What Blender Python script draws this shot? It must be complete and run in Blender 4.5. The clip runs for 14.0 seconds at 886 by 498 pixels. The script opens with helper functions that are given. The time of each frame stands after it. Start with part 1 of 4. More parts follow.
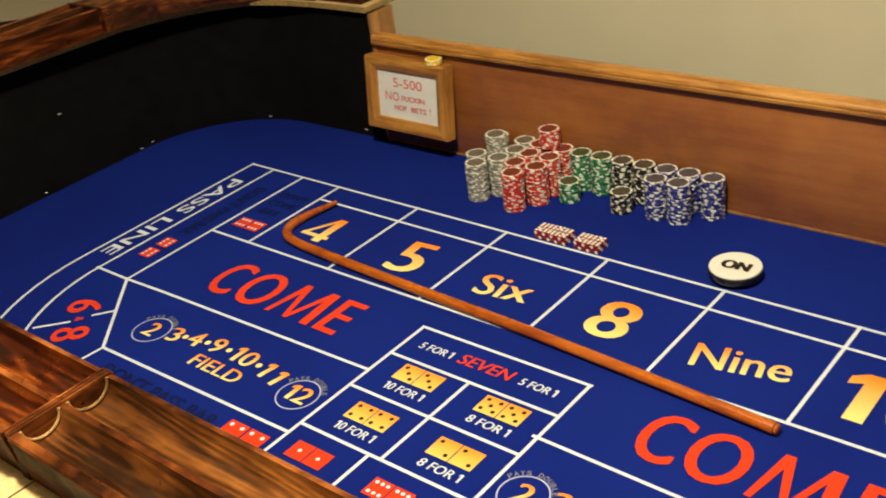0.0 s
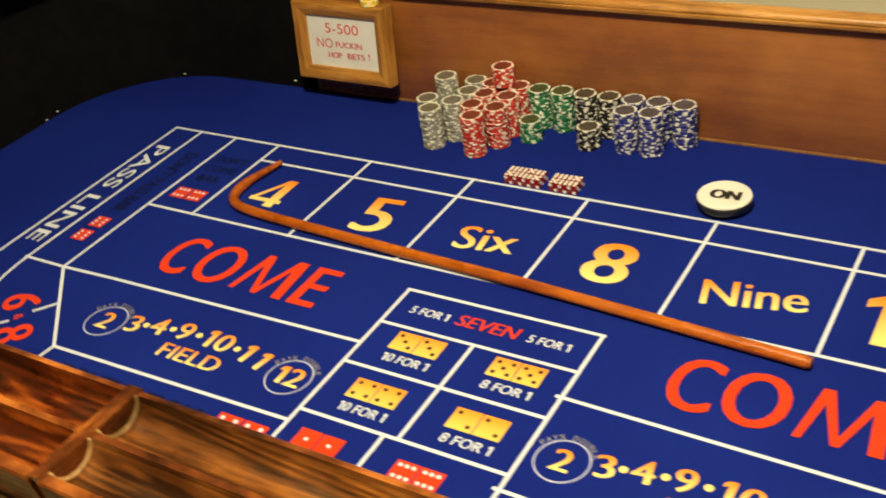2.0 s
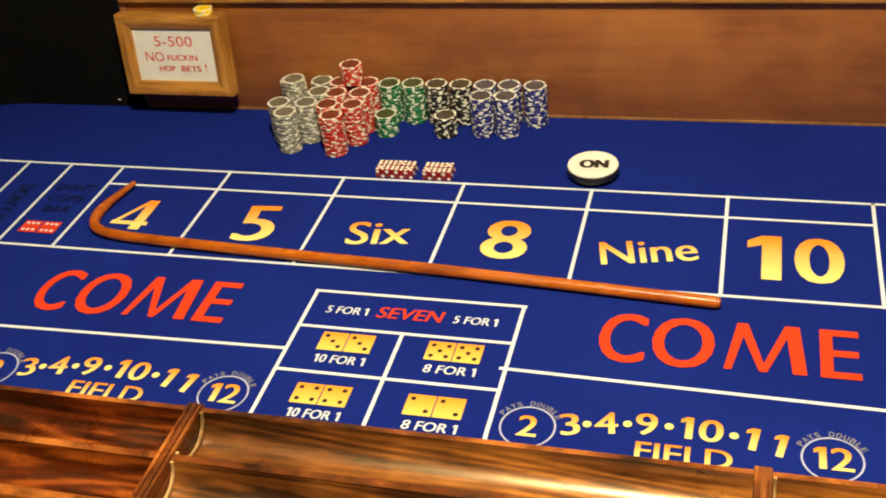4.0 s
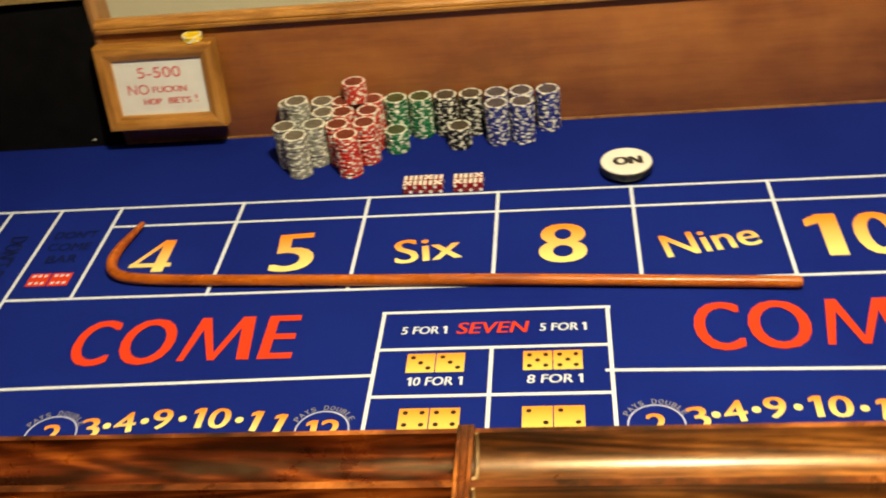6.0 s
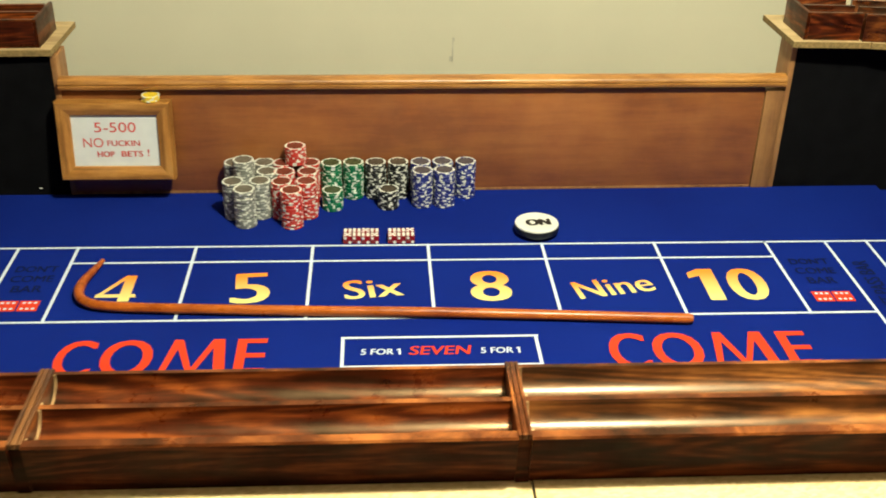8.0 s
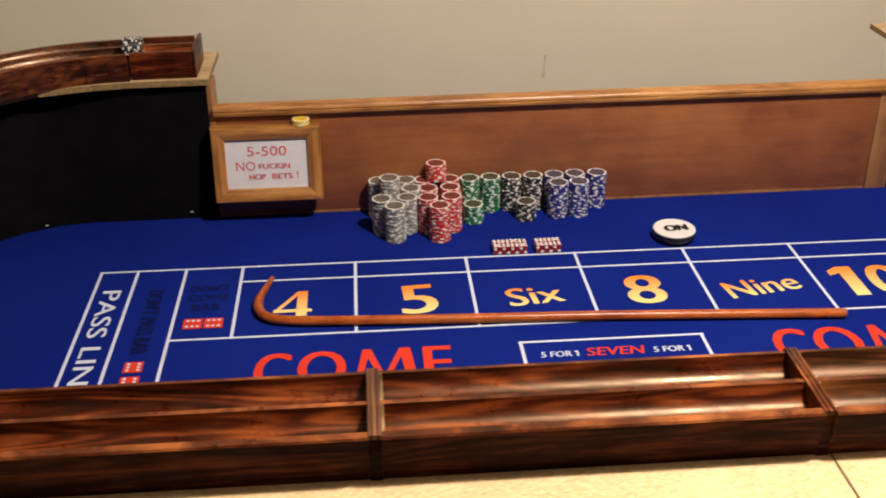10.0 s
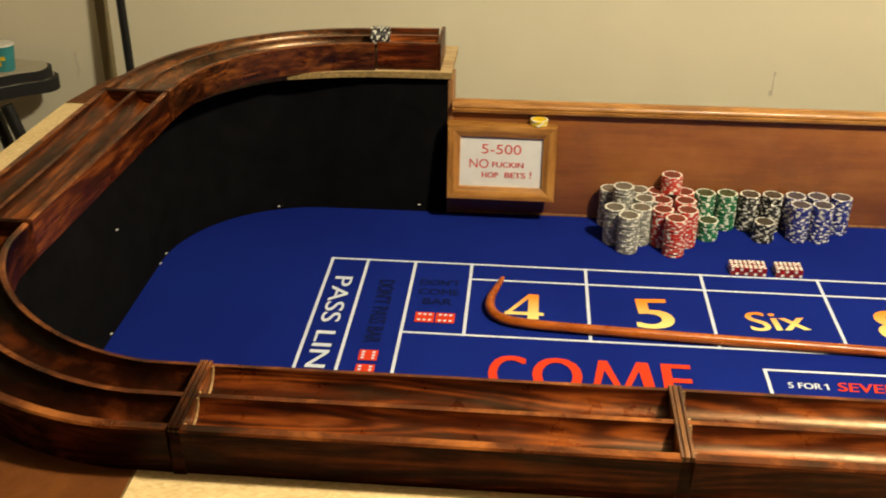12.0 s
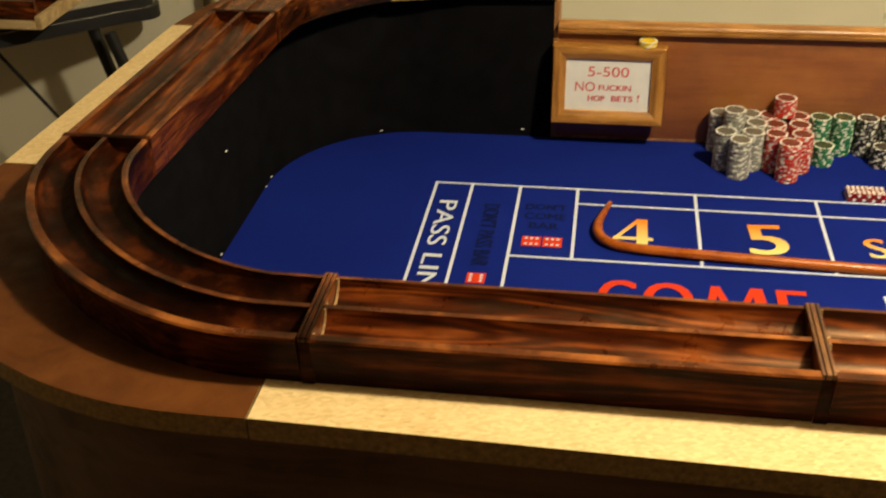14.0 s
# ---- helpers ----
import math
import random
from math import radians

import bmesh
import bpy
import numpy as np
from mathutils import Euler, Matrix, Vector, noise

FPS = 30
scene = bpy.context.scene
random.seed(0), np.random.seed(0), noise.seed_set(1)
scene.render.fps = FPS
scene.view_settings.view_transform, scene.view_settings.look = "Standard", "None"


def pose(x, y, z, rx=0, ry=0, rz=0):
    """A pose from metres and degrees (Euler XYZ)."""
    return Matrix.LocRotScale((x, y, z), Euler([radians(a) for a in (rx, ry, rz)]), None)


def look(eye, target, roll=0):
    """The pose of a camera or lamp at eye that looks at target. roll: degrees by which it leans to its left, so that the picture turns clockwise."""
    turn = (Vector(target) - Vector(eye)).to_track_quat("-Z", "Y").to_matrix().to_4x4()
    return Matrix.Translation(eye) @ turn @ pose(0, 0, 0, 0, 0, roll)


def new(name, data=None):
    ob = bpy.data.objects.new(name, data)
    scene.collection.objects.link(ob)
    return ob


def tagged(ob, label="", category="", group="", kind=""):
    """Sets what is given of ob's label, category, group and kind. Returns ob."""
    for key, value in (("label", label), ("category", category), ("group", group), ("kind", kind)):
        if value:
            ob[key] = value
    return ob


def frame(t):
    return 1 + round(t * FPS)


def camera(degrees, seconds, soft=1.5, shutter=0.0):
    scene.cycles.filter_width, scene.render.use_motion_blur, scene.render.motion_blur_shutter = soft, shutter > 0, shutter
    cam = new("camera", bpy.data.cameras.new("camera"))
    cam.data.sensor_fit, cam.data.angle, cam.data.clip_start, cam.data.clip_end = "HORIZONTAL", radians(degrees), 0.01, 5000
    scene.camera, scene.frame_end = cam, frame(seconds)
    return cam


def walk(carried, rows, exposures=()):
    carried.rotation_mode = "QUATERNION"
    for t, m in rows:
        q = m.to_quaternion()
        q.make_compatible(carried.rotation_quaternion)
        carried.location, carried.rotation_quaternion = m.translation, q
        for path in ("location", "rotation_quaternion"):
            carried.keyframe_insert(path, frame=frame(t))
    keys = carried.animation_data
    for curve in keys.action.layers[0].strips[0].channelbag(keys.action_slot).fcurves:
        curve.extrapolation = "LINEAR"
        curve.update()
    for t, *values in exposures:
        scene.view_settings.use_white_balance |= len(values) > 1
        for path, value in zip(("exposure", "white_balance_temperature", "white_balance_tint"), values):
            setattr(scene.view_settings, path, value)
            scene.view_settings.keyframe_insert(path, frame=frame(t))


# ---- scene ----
import itertools
cam = camera(44.5, 14.0, soft=1.8, shutter=0.6)
PATH = [
    (0, (0.822, -1.249, 1.647), (-0.374, 0.022, 0.671), -8.3),
    (0.5, (0.790, -1.272, 1.648), (-0.330, 0.049, 0.649), -8.4),
    (1, (0.767, -1.271, 1.642), (-0.329, 0.051, 0.617), -8.5),
    (1.5, (0.720, -1.257, 1.630), (-0.326, 0.079, 0.571), -8.4),
    (2, (0.626, -1.258, 1.634), (-0.351, 0.094, 0.530), -9.6),
    (2.3, (0.548, -1.270, 1.627), (-0.401, 0.108, 0.529), -10.7),
    (2.5, (0.525, -1.280, 1.639), (-0.357, 0.146, 0.548), -9.8),
    (3, (0.460, -1.319, 1.649), (-0.373, 0.163, 0.595), -8.2),
    (3.3, (0.459, -1.332, 1.653), (-0.377, 0.133, 0.580), -7.6),
    (3.42, (0.438, -1.357, 1.650), (-0.260, 0.153, 0.546), -7.1),
    (3.5, (0.432, -1.366, 1.649), (-0.235, 0.157, 0.538), -7.0),
    (4, (0.411, -1.384, 1.658), (-0.104, 0.168, 0.506), -7.0),
    (4.2, (0.408, -1.360, 1.655), (-0.096, 0.193, 0.501), -6.7),
    (6.3, (0.049, -1.433, 1.639), (-0.025, 0.212, 0.502), -7.0),
    (6.5, (0.017, -1.466, 1.660), (0.111, 0.179, 0.526), -5.3),
    (7, (-0.031, -1.513, 1.685), (0.101, 0.172, 0.615), -0.6),
    (7.5, (-0.068, -1.587, 1.675), (0.044, 0.147, 0.685), 1.1),
    (7.7, (-0.071, -1.624, 1.668), (0.048, 0.117, 0.691), 1.4),
    (9.8, (-0.349, -1.723, 1.693), (-0.218, 0.039, 0.756), -0.2),
    (10, (-0.372, -1.725, 1.695), (-0.238, 0.038, 0.760), -0.4),
    (10.5, (-0.440, -1.720, 1.691), (-0.326, 0.047, 0.760), 0.5),
    (11, (-0.485, -1.703, 1.687), (-0.460, 0.069, 0.759), 0.7),
    (11.5, (-0.514, -1.687, 1.675), (-0.595, 0.087, 0.757), 0.4),
    (12, (-0.523, -1.691, 1.675), (-0.658, 0.076, 0.749), 0.6),
    (12.5, (-0.540, -1.691, 1.666), (-0.723, 0.062, 0.720), 0.3),
    (13, (-0.552, -1.692, 1.663), (-0.783, 0.055, 0.717), -0.5),
    (13.5, (-0.557, -1.694, 1.656), (-0.796, 0.036, 0.681), -0.7),
    (14, (-0.565, -1.691, 1.648), (-0.842, 0.002, 0.621), -1.4),
]
walk(cam, [(t, look(e, a, r)) for t, e, a, r in PATH], [(0, -0.06, 6450, 3), (1.5, -0.08, 6700, -1), (2.0, 0.03, 7050, 0), (2.5, 0.10, 7050, -1), (3.5, 0.18, 7100, -1), (4.2, 0.13, 6950, 2), (6.5, 0.11, 7000, 1), (7.0, 0.22, 6900, -6), (7.5, 0.41, 5850, -12), (9.8, -0.12, 5550, 24), (11, 0.06, 6250, 8), (11.5, 0.12, 6250, 7), (12, 0.2, 6550, 5), (12.5, 0.12, 6950, 3), (14, 0.06, 6900, 5)])

# ---- light ----
world = bpy.data.worlds.new("room_air")
scene.world = world
world.use_nodes = True
world.node_tree.nodes["Background"].inputs[0].default_value = (1.0, 0.86, 0.66, 1)
world.node_tree.nodes["Background"].inputs[1].default_value = 0.008


def lamp(name, place, watts, size, colour):
    data = bpy.data.lights.new(name, "POINT")
    data.energy, data.shadow_soft_size, data.color = watts, size, colour
    ob = new(name, data)
    ob.location = place
    return ob


lamp("ceiling_bulb", (0.31, -0.86, 2.43), 160, 0.06, (1.0, 0.85, 0.62))
lamp("side_bulb", (-2.9, -0.9, 2.2), 3, 0.06, (1.0, 0.85, 0.62))

# ---- materials ----
F = 0.76


def shader(name, rough=0.6, metal=0.0, coat=0.0, spec=0.5):
    m = bpy.data.materials.new(name)
    m.use_nodes = True
    b = m.node_tree.nodes["Principled BSDF"]
    b.inputs["Roughness"].default_value = rough
    b.inputs["Metallic"].default_value = metal
    b.inputs["Coat Weight"].default_value = coat
    b.inputs["Coat Roughness"].default_value = 0.26
    b.inputs["Specular IOR Level"].default_value = spec
    return m, m.node_tree, b


def node(tree, kind, **values):
    n = tree.nodes.new(kind)
    for k, v in values.items():
        n.inputs[k.replace("_", " ")].default_value = v
    return n


def ramp(tree, source, stops):
    r = tree.nodes.new("ShaderNodeValToRGB")
    while len(r.color_ramp.elements) < len(stops):
        r.color_ramp.elements.new(0.5)
    for e, (p, c) in zip(r.color_ramp.elements, stops):
        e.position, e.color = p, (*c, 1)
    tree.links.new(source, r.inputs[0])
    return r


def plain(name, colour, rough=0.6, metal=0.0, coat=0.0, vary=0.12, scale=40.0, bump=0.0, bump_scale=300.0, spec=0.5):
    """Paint, plastic, cloth: one colour with a mottle at two scales and a fine relief."""
    m, t, b = shader(name, rough, metal, coat, spec)
    co = t.nodes.new("ShaderNodeTexCoord")
    n = node(t, "ShaderNodeTexNoise", Scale=scale, Detail=6.0)
    t.links.new(co.outputs["Object"], n.inputs["Vector"])
    lo, hi = [c * (1 - vary) for c in colour], [min(1, c * (1 + vary)) for c in colour]
    r = ramp(t, n.outputs["Fac"], [(0.3, lo), (0.7, hi)])
    t.links.new(r.outputs[0], b.inputs["Base Color"])
    if bump:
        f = node(t, "ShaderNodeTexNoise", Scale=bump_scale, Detail=3.0)
        t.links.new(co.outputs["Object"], f.inputs["Vector"])
        k = node(t, "ShaderNodeBump", Strength=bump, Distance=0.002)
        t.links.new(f.outputs["Fac"], k.inputs["Height"])
        t.links.new(k.outputs[0], b.inputs["Normal"])
    return m


def wood(name, dark, mid, light, along="x", rough=0.3, coat=0.3, grain=1.0, swirl=0.6, blotch=0.45, rings=0.0, spec=0.5, amber=None):
    """Stained timber: stretched grain, larger flame figure and blotches of stain."""
    m, t, b = shader(name, rough, 0.0, coat, spec)
    if amber:
        b.inputs["Specular Tint"].default_value = (*amber, 1)
    co = t.nodes.new("ShaderNodeTexCoord")
    mp = t.nodes.new("ShaderNodeMapping")
    s = {"x": (4.5, 48, 48), "y": (48, 4.5, 48), "z": (48, 48, 4.5), "xy": (14, 14, 60)}[along]
    mp.inputs["Scale"].default_value = [v * grain for v in s]
    t.links.new(co.outputs["Object"], mp.inputs["Vector"])
    info = t.nodes.new("ShaderNodeObjectInfo")
    shift = t.nodes.new("ShaderNodeVectorMath")
    shift.operation = "ADD"
    scaled = t.nodes.new("ShaderNodeMath")
    scaled.operation = "MULTIPLY"
    scaled.inputs[1].default_value = 40.0
    t.links.new(info.outputs["Random"], scaled.inputs[0])
    t.links.new(mp.outputs[0], shift.inputs[0])
    t.links.new(scaled.outputs[0], shift.inputs[1])
    figure = node(t, "ShaderNodeTexNoise", Scale=1.0, Detail=7.0, Roughness=0.68, Distortion=swirl)
    t.links.new(shift.outputs[0], figure.inputs["Vector"])
    blot = node(t, "ShaderNodeTexNoise", Scale=7.0, Detail=4.0, Roughness=0.6)
    t.links.new(co.outputs["Object"], blot.inputs["Vector"])
    mix = t.nodes.new("ShaderNodeMath")
    mix.operation = "MULTIPLY_ADD"
    mix.inputs[1].default_value = blotch
    half = t.nodes.new("ShaderNodeMath")
    half.operation = "MULTIPLY"
    half.inputs[1].default_value = 1.05 - blotch
    t.links.new(figure.outputs["Fac"], half.inputs[0])
    t.links.new(blot.outputs["Fac"], mix.inputs[0])
    t.links.new(half.outputs[0], mix.inputs[2])
    tone = mix.outputs[0]
    if rings:
        # growth rings: level lines of a slow, stretched noise
        slow = node(t, "ShaderNodeTexNoise", Scale=0.42, Detail=2.0, Roughness=0.45, Distortion=0.25)
        t.links.new(shift.outputs[0], slow.inputs["Vector"])
        turns = t.nodes.new("ShaderNodeMath")
        turns.operation = "MULTIPLY"
        turns.inputs[1].default_value = 120.0
        t.links.new(slow.outputs["Fac"], turns.inputs[0])
        wave = t.nodes.new("ShaderNodeMath")
        wave.operation = "SINE"
        t.links.new(turns.outputs[0], wave.inputs[0])
        add = t.nodes.new("ShaderNodeMath")
        add.operation = "MULTIPLY_ADD"
        add.inputs[1].default_value = rings
        t.links.new(wave.outputs[0], add.inputs[0])
        t.links.new(tone, add.inputs[2])
        # fine streaks of pores between the rings
        pores = node(t, "ShaderNodeTexNoise", Scale=4.5, Detail=4.0, Roughness=0.6, Distortion=0.2)
        t.links.new(shift.outputs[0], pores.inputs["Vector"])
        streak = t.nodes.new("ShaderNodeMath")
        streak.operation = "MULTIPLY_ADD"
        streak.inputs[1].default_value = 0.22
        t.links.new(pores.outputs["Fac"], streak.inputs[0])
        t.links.new(add.outputs[0], streak.inputs[2])
        level = t.nodes.new("ShaderNodeMath")
        level.operation = "SUBTRACT"
        level.inputs[1].default_value = 0.11
        t.links.new(streak.outputs[0], level.inputs[0])
        tone = level.outputs[0]
    r = ramp(t, tone, [(0.43, dark), (0.53, mid), (0.67, light)])
    t.links.new(r.outputs[0], b.inputs["Base Color"])
    k = node(t, "ShaderNodeBump", Strength=0.25, Distance=0.0015)
    t.links.new(figure.outputs["Fac"], k.inputs["Height"])
    t.links.new(k.outputs[0], b.inputs["Normal"])
    gl = node(t, "ShaderNodeMapRange")
    gl.inputs[3].default_value, gl.inputs[4].default_value = rough - 0.10, rough + 0.20
    patch = node(t, "ShaderNodeTexNoise", Scale=26.0, Detail=5.0, Roughness=0.65)
    t.links.new(co.outputs["Object"], patch.inputs["Vector"])
    t.links.new(patch.outputs["Fac"], gl.inputs[0])
    gl.inputs[1].default_value, gl.inputs[2].default_value = 0.3, 0.7
    t.links.new(gl.outputs[0], b.inputs["Roughness"])
    return m


def printed(name, top, bottom, by_uv=True):
    """Ink that fades from one colour at the top of a sign to another at its foot."""
    m, t, b = shader(name, 0.9, spec=0.1)
    co = t.nodes.new("ShaderNodeTexCoord")
    sp = t.nodes.new("ShaderNodeSeparateXYZ")
    t.links.new(co.outputs["UV" if by_uv else "Generated"], sp.inputs[0])
    r = ramp(t, sp.outputs["Y"], [(0.1, bottom), (0.95, top)])
    t.links.new(r.outputs[0], b.inputs["Base Color"])
    return m


def felt_cloth():
    m, t, b = shader("blue_felt", 0.9, spec=0.04)
    co = t.nodes.new("ShaderNodeTexCoord")
    big = node(t, "ShaderNodeTexNoise", Scale=3.0, Detail=5.0)
    fine = node(t, "ShaderNodeTexNoise", Scale=900.0, Detail=2.0)
    for n in (big, fine):
        t.links.new(co.outputs["Object"], n.inputs["Vector"])
    r = ramp(t, big.outputs["Fac"], [(0.3, (0.0053, 0.0132, 0.157)), (0.7, (0.0068, 0.0186, 0.201))])
    mul = t.nodes.new("ShaderNodeMixRGB")
    mul.blend_type = "MULTIPLY"
    mul.inputs[0].default_value = 0.5
    g = ramp(t, fine.outputs["Fac"], [(0.3, (0.6, 0.6, 0.6)), (0.7, (1.3, 1.3, 1.3))])
    t.links.new(r.outputs[0], mul.inputs[1])
    t.links.new(g.outputs[0], mul.inputs[2])
    t.links.new(mul.outputs[0], b.inputs["Base Color"])
    k = node(t, "ShaderNodeBump", Strength=0.35, Distance=0.0006)
    t.links.new(fine.outputs["Fac"], k.inputs["Height"])
    t.links.new(k.outputs[0], b.inputs["Normal"])
    return m


def chipboard():
    """Strand board: pale flakes of many tints pressed flat."""
    m, t, b = shader("strand_board", 0.6, spec=0.3)
    co = t.nodes.new("ShaderNodeTexCoord")
    v = node(t, "ShaderNodeTexVoronoi", Scale=330.0)
    mp = t.nodes.new("ShaderNodeMapping")
    mp.inputs["Scale"].default_value = (0.6, 1.3, 1.0)
    t.links.new(co.outputs["Object"], mp.inputs["Vector"])
    t.links.new(mp.outputs[0], v.inputs["Vector"])
    bw = t.nodes.new("ShaderNodeRGBToBW")
    t.links.new(v.outputs["Color"], bw.inputs[0])
    n = node(t, "ShaderNodeTexNoise", Scale=9.0, Detail=6.0)
    t.links.new(co.outputs["Object"], n.inputs["Vector"])
    mx = t.nodes.new("ShaderNodeMath")
    mx.operation = "MULTIPLY_ADD"
    mx.inputs[1].default_value = 0.45
    t.links.new(bw.outputs[0], mx.inputs[0])
    hf = t.nodes.new("ShaderNodeMath")
    hf.operation = "MULTIPLY"
    hf.inputs[1].default_value = 0.55
    t.links.new(n.outputs["Fac"], hf.inputs[0])
    t.links.new(hf.outputs[0], mx.inputs[2])
    r = ramp(t, mx.outputs[0], [(0.10, (0.34, 0.21, 0.08)), (0.32, (0.62, 0.44, 0.20)), (0.75, (0.80, 0.61, 0.32))])
    t.links.new(r.outputs[0], b.inputs["Base Color"])
    k = node(t, "ShaderNodeBump", Strength=0.3, Distance=0.001)
    t.links.new(mx.outputs[0], k.inputs["Height"])
    t.links.new(k.outputs[0], b.inputs["Normal"])
    return m


FELT = felt_cloth()
STRAND = chipboard()
LACQUER = (1.0, 0.66, 0.34)
RAIL_X = wood("burnt_pine_lengthwise", (0.0115, 0.0020, 0.0006), (0.058, 0.0086, 0.0017), (0.25, 0.058, 0.0085), "x", 0.30, 0.04, 0.8, 0.5, 0.40, 0.050, 0.50, LACQUER)
RAIL_Y = wood("burnt_pine_crosswise", (0.0110, 0.0019, 0.0005), (0.046, 0.0078, 0.0016), (0.185, 0.047, 0.0075), "y", 0.33, 0.0, 0.8, 0.4, 0.18, 0.030, 0.32, LACQUER)
# Same burnt pine, darkened: the front corners' shade is put into its colour.
RAIL_C = wood("burnt_pine_shaded_curve", (0.0042, 0.0008, 0.0003), (0.0175, 0.0031, 0.0008), (0.105, 0.0225, 0.0045), "xy", 0.44, 0.0, 0.6, 0.5, 0.45, 0.018, 0.09, LACQUER)
RAIL_BACK = wood("lacquered_curved_pine", (0.0085, 0.0018, 0.0005), (0.044, 0.0092, 0.0020), (0.19, 0.056, 0.0095), "xy", 0.27, 0.25, 0.7, 0.5, 0.35, 0.030, 0.60, LACQUER)
# Brighter copy of RAIL_X: the bulb's golden glow is put into the wood.
RAIL_LIT = wood("scorched_lit_pine", (0.016, 0.0045, 0.0014), (0.105, 0.0320, 0.0062), (0.38, 0.145, 0.0280), "x", 0.34, 0.36, 0.8, 0.6, 0.50, 0.035, 0.55, LACQUER)
# Outer faces turn from the bulb; their shade is put into this darker, matt wood.
RAIL_FACE_SHADED = wood("matt_burnt_shaded_face", (0.0080, 0.0014, 0.0006), (0.026, 0.0041, 0.0011), (0.115, 0.028, 0.0058), "x", 0.5, 0.0, 0.8, 0.5, 0.40, 0.040, 0.08)
RAIL_LIP = wood("worn_pine_lip", (0.013, 0.0032, 0.0012), (0.095, 0.0225, 0.0052), (0.36, 0.115, 0.024), "xy", 0.30, 0.05, 1.0, 0.6, 0.45, 0.0, 0.4, LACQUER)
RAW = wood("raw_cut_edge", (0.16, 0.09, 0.03), (0.34, 0.20, 0.08), (0.50, 0.32, 0.14), "z", 0.6, 0.0)
PANEL = wood("brown_panel", (0.196, 0.060, 0.0120), (0.262, 0.087, 0.0170), (0.335, 0.121, 0.0255), "x", 0.40, 0.25, 1.2, 0.3, 0.60, spec=0.8)
OAK = wood("honey_oak", (0.24, 0.098, 0.018), (0.40, 0.178, 0.036), (0.54, 0.270, 0.065), "x", 0.38, 0.2, 2.2, 0.2)
OAK_V = wood("honey_oak_upright", (0.24, 0.098, 0.018), (0.40, 0.178, 0.036), (0.54, 0.270, 0.065), "z", 0.38, 0.2, 2.2, 0.2)
PLY_EDGE = wood("stained_ply_edge", (0.045, 0.014, 0.003), (0.125, 0.045, 0.0095), (0.24, 0.100, 0.024), "y", 0.45, 0.0, 1.4, 0.3)
POST = wood("light_post", (0.22, 0.10, 0.032), (0.33, 0.16, 0.052), (0.42, 0.23, 0.085), "z", 0.5, 0.0)
PLY = wood("pale_plywood", (0.36, 0.24, 0.11), (0.52, 0.37, 0.18), (0.64, 0.47, 0.25), "x", 0.6, 0.0)
HARDBOARD = wood("brown_hardboard", (0.064, 0.019, 0.0040), (0.098, 0.030, 0.0062), (0.145, 0.047, 0.0105), "xy", 0.55, 0.0, 1.0, 0.6, 0.45, 0.0, 0.2)
SKIRT = wood("brown_skirt_ply", (0.055, 0.028, 0.012), (0.090, 0.046, 0.020), (0.13, 0.070, 0.032), "x", 0.5, 0.1)
CANE = wood("varnished_cane", (0.25, 0.047, 0.003), (0.40, 0.090, 0.006), (0.50, 0.132, 0.011), "x", 0.28, 0.15, 2.5, 0.3, spec=0.4)
BLACK = plain("black_baize", (0.0044, 0.0042, 0.0048), 0.95, vary=0.3, scale=30, bump=0.2, spec=0.04)
INK_WHITE = plain("white_print", (0.64, 0.70, 0.80), 0.9, spec=0.1, scale=400, vary=0.1)
INK_RED = plain("red_print", (0.62, 0.045, 0.014), 0.9, spec=0.1, scale=300, vary=0.08)
INK_BLACK = plain("black_print", (0.004, 0.008, 0.055), 0.9, spec=0.1)
INK_PALE = plain("pale_blue_print", (0.42, 0.45, 0.66), 0.9, spec=0.1)
INK_GREY = plain("grey_print", (0.22, 0.22, 0.28), 0.9, spec=0.1)
INK_DOT = plain("dark_pip_print", (0.03, 0.022, 0.02), 0.9, spec=0.1)
INK_GOLD = printed("gold_print", (0.80, 0.24, 0.02), (0.84, 0.70, 0.25))
INK_GOLD_DICE = printed("gold_dice_print", (0.80, 0.30, 0.035), (0.78, 0.56, 0.13), False)
PAPER = plain("laminated_white_card", (0.74, 0.74, 0.72), 0.5, coat=1.0, vary=0.04)
PAPER.node_tree.nodes["Principled BSDF"].inputs["Coat Roughness"].default_value = 0.06
MARKER = plain("red_marker_ink", (0.60, 0.06, 0.05), 0.6)
WALLPAINT = plain("cream_wall_paint", (0.80, 0.745, 0.565), 0.75, vary=0.05, scale=2.5, bump=0.12, bump_scale=120)
CEILING = plain("dim_ceiling_paint", (0.34, 0.31, 0.26), 0.85, vary=0.05, scale=4, bump=0.15, bump_scale=90)
CARPET = plain("dark_carpet", (0.040, 0.033, 0.028), 0.95, vary=0.35, scale=60, bump=0.5, bump_scale=500)
DARKPANEL = wood("brown_low_bounce_wall", (0.222, 0.070, 0.0140), (0.296, 0.100, 0.0195), (0.375, 0.137, 0.0290), "x", 0.29, 0.18, 1.2, 0.3, 0.60)
SCUFF = plain("wall_scuff", (0.66, 0.615, 0.475), 0.8)
BLACK_METAL = plain("black_metal", (0.012, 0.012, 0.013), 0.4, metal=0.3)
BLACK_EDGE = plain("black_rubber_edge", (0.012, 0.012, 0.013), 0.5)
LAMINATE = plain("speckled_laminate", (0.44, 0.39, 0.29), 0.45, vary=0.15, scale=300)
TEAL = plain("teal_card", (0.055, 0.34, 0.38), 0.5)
YELLOW = plain("yellow_plastic", (0.78, 0.56, 0.03), 0.35)
WHITE_PL = plain("white_plastic", (0.80, 0.78, 0.72), 0.30, vary=0.03)
